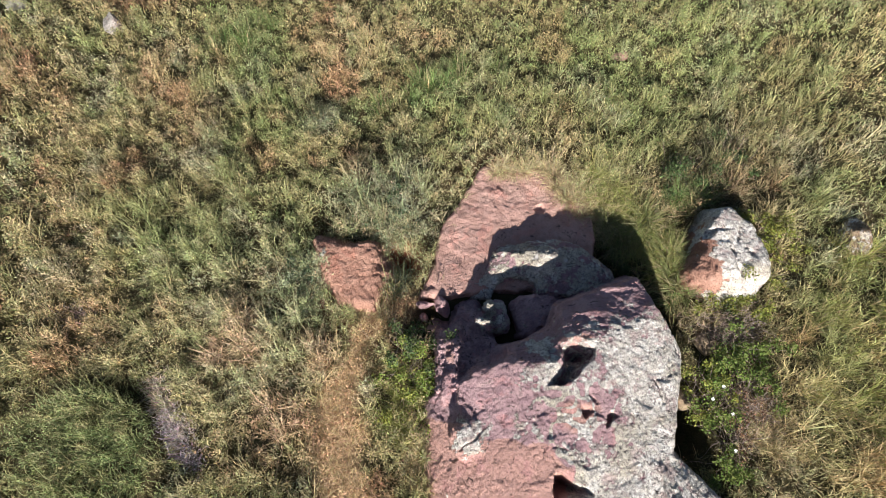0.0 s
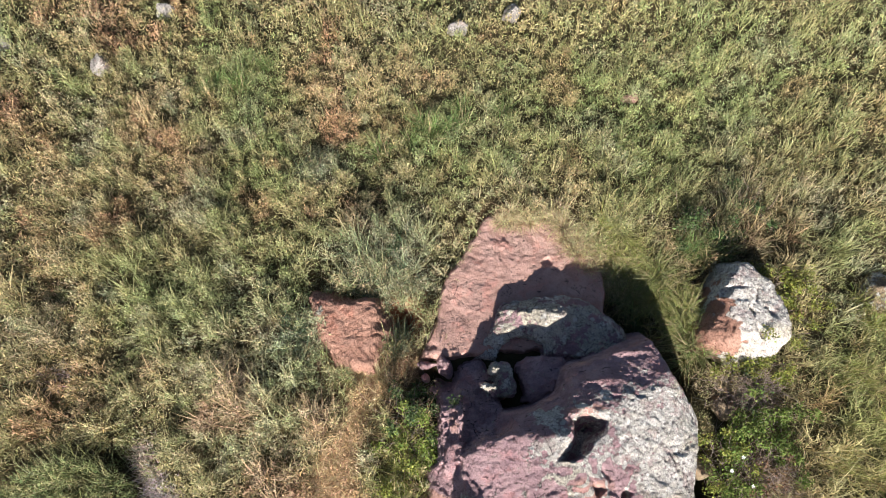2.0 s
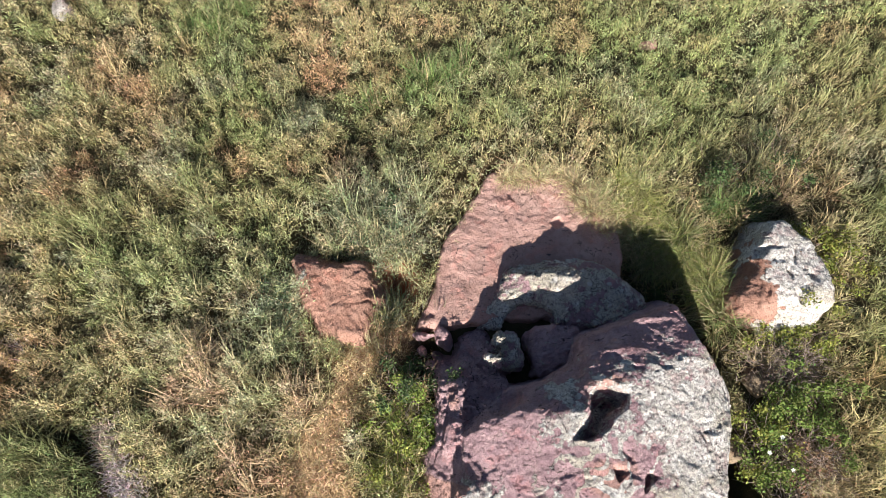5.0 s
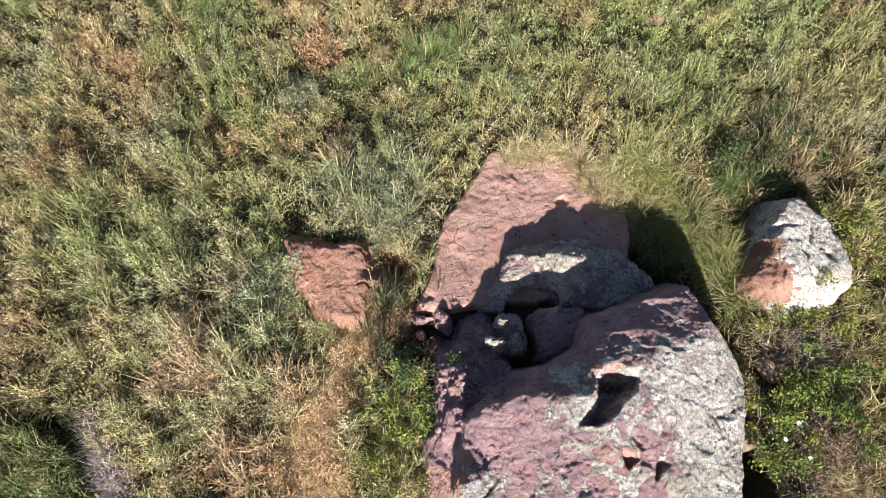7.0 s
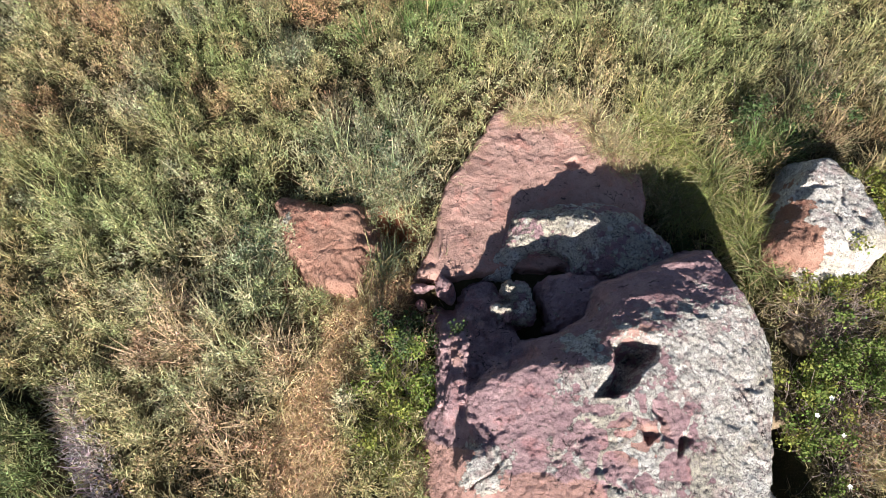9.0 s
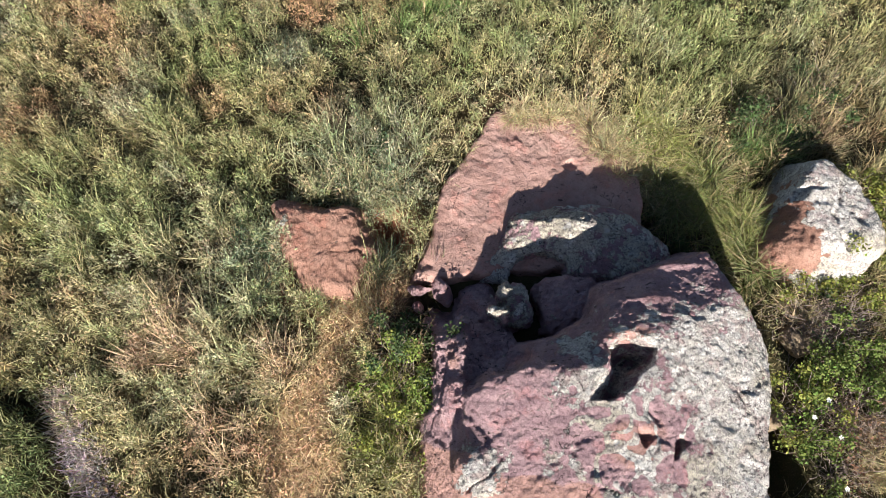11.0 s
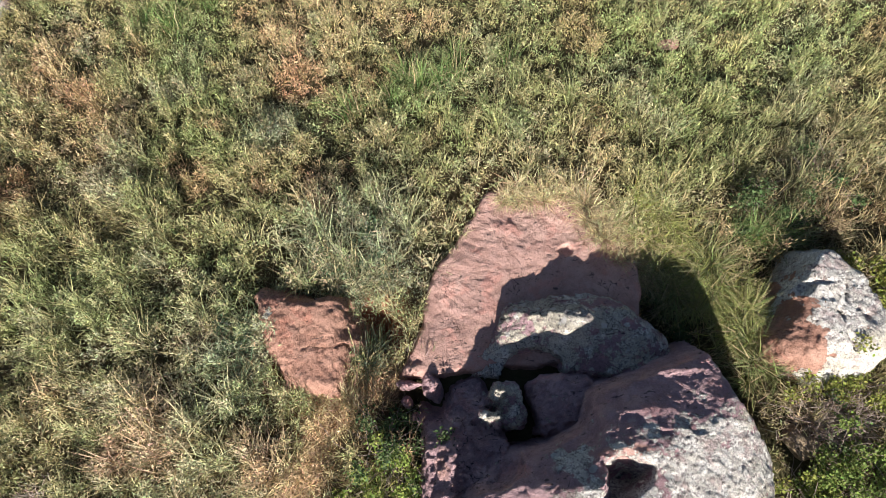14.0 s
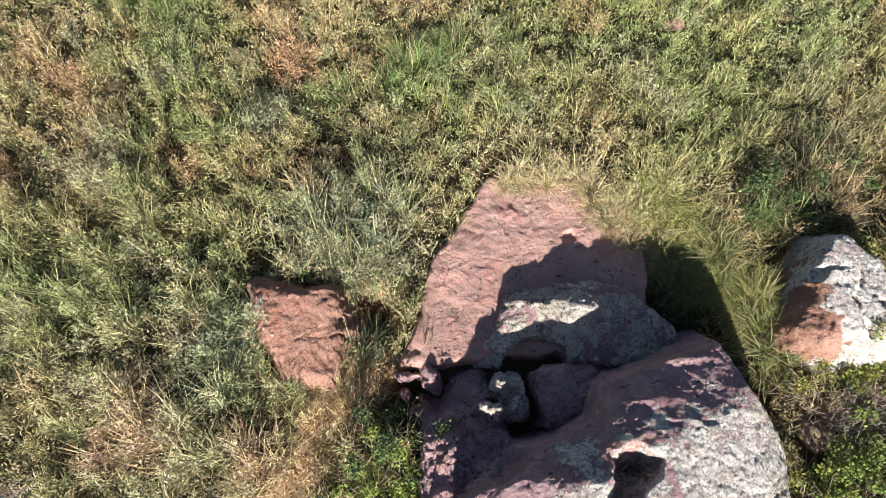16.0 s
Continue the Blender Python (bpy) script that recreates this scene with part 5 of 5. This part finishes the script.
def stalk_patch(name, x, y, rx, ry, turn, n, length, tone, label, category, yaw=None, lift=0.0):
    z = float(soil_height(np.array([x]), np.array([y]))[0]) + lift
    ca, sa = math.cos(radians(turn)), math.sin(radians(turn))
    u, v = rng.normal(0, rx, n), rng.normal(0, ry, n)
    root = np.stack([u * ca - v * sa, u * sa + v * ca, np.full(n, -0.03)], 1)
    col = vary(np.tile(np.array(tone), (n, 1)), 0.28)
    a = rng.uniform(0, 6.28, n) if yaw is None else radians(yaw) + rng.normal(0, 0.5, n)
    me = joined(name, [blades(root, length * rng.uniform(0.5, 1.2, n), np.abs(rng.normal(0.5, 0.25, n)), a, rng.uniform(0.003, 0.008, n), rng.uniform(0.1, 0.8, n), col)], PLANT)
    ob = tagged(new(name, me), label, category, kind="stuff")
    ob.matrix_basis = pose(x, y, z)
    return ob


LILAC, BEIGE = (0.46, 0.40, 0.43), (0.55, 0.47, 0.40)
for bx_, by_, tone_ in ((-3.12, -1.66, BEIGE), (-3.02, -1.84, BEIGE), (-2.94, -2.02, LILAC), (-2.84, -2.20, LILAC), (-2.70, -2.40, LILAC), (-2.80, -2.10, BEIGE)):
    stalk_patch("dry_brush", bx_, by_, 0.10, 0.065, -60, 420, 0.13, tone_, "bleached grey-lilac dead grass fringing a green hummock", "dry grass")
stalk_patch("dry_brush", 3.10, -2.10, 0.16, 0.14, 0, 420, 0.20, (0.40, 0.30, 0.20), "dry tan grass among dead bramble stems", "dry grass")
stalk_patch("dry_brush", 2.86, -1.26, 0.18, 0.10, 0, 300, 0.16, (0.34, 0.27, 0.21), "grey-brown dead grass under bramble stems", "dry grass")
stalk_patch("dry_brush", 2.88, -1.92, 0.10, 0.14, 0, 260, 0.16, (0.27, 0.19, 0.16), "reddish-brown dead grass under bramble stems", "dry grass")
stalk_patch("dry_brush", 3.25, -1.15, 0.16, 0.16, 0, 300, 0.20, (0.42, 0.33, 0.20), "dry tan grass below the lichen stone", "dry grass")
# dark blades put where weed stalks and their shadows lie on the slab
stalk_patch("dry_weed", 0.08, -0.50, 0.13, 0.03, 18, 40, 0.07, (0.12, 0.085, 0.06), "short dark dead weed stalks that also stand for their shadows on the slab", "weed", None, 0.125)
stalk_patch("dry_weed", -0.20, -0.58, 0.05, 0.06, 0, 20, 0.16, (0.20, 0.15, 0.11), "thin dry weed stalks standing on the slab", "weed", 70, 0.12)
stalk_patch("dry_brush", -4.05, -0.88, 0.10, 0.07, 0, 200, 0.18, (0.36, 0.30, 0.27), "bleached brown dead grass clump in the meadow", "dry grass")
stalk_patch("dry_brush", -2.75, 0.85, 0.12, 0.08, 30, 200, 0.20, (0.30, 0.20, 0.16), "dark brown dead weed clump in the meadow", "dry grass")
stalk_patch("dry_weed", -0.24, -0.74, 0.08, 0.05, 0, 26, 0.28, (0.26, 0.19, 0.13), "thin dry weed stalks standing on the slab", "weed", 60)
stalk_patch("dry_weed", 0.08, -0.70, 0.12, 0.04, 0, 60, 0.17, (0.22, 0.19, 0.11), "thin dry weed stalks standing on the slab", "weed", 80)
stalk_patch("dry_weed", -0.98, -0.90, 0.20, 0.04, 0, 150, 0.30, (0.17, 0.13, 0.08), "dry weed stalks in front of the red stone", "weed", 90)

shrub(2.72, 0.50, 0.16, 0.34, 300, DARK_SHADED, 14, "dark weed clump behind the lichen stone, shade in its leaf colour")
shrub(3.02, 0.42, 0.20, 0.36, 380, DARK_SHADED, 14, "dark weed clump behind the lichen stone, shade in its leaf colour")
shrub(3.28, 0.78, 0.16, 0.44, 260, DARK_SHADED, 16, "dark upright weed clump in the meadow")
shrub(2.62, 0.62, 0.12, 0.36, 200, DARK_SHADED, 12, "dark upright weed clump in the meadow")
shrub(2.10, -0.55, 0.18, 0.22, 220, DARK_SHADED, 8, "green weed down in the hollow, leaf colour darkened for shade")
shrub(1.80, -0.20, 0.18, 0.22, 220, DARK_SHADED, 8, "green weed down in the hollow, leaf colour darkened for shade")
shrub(-1.62, -0.48, 0.20, 0.26, 420, (0.13, 0.17, 0.10), 10, "dull blue-green weed clump beside red stone")
shrub(-0.95, 0.16, 0.22, 0.26, 460, (0.14, 0.19, 0.11), 10, "grey-green weed clump above the red stone")
shrub(-0.55, 0.30, 0.22, 0.28, 460, (0.14, 0.19, 0.11), 10, "grey-green weed clump beside the slab")
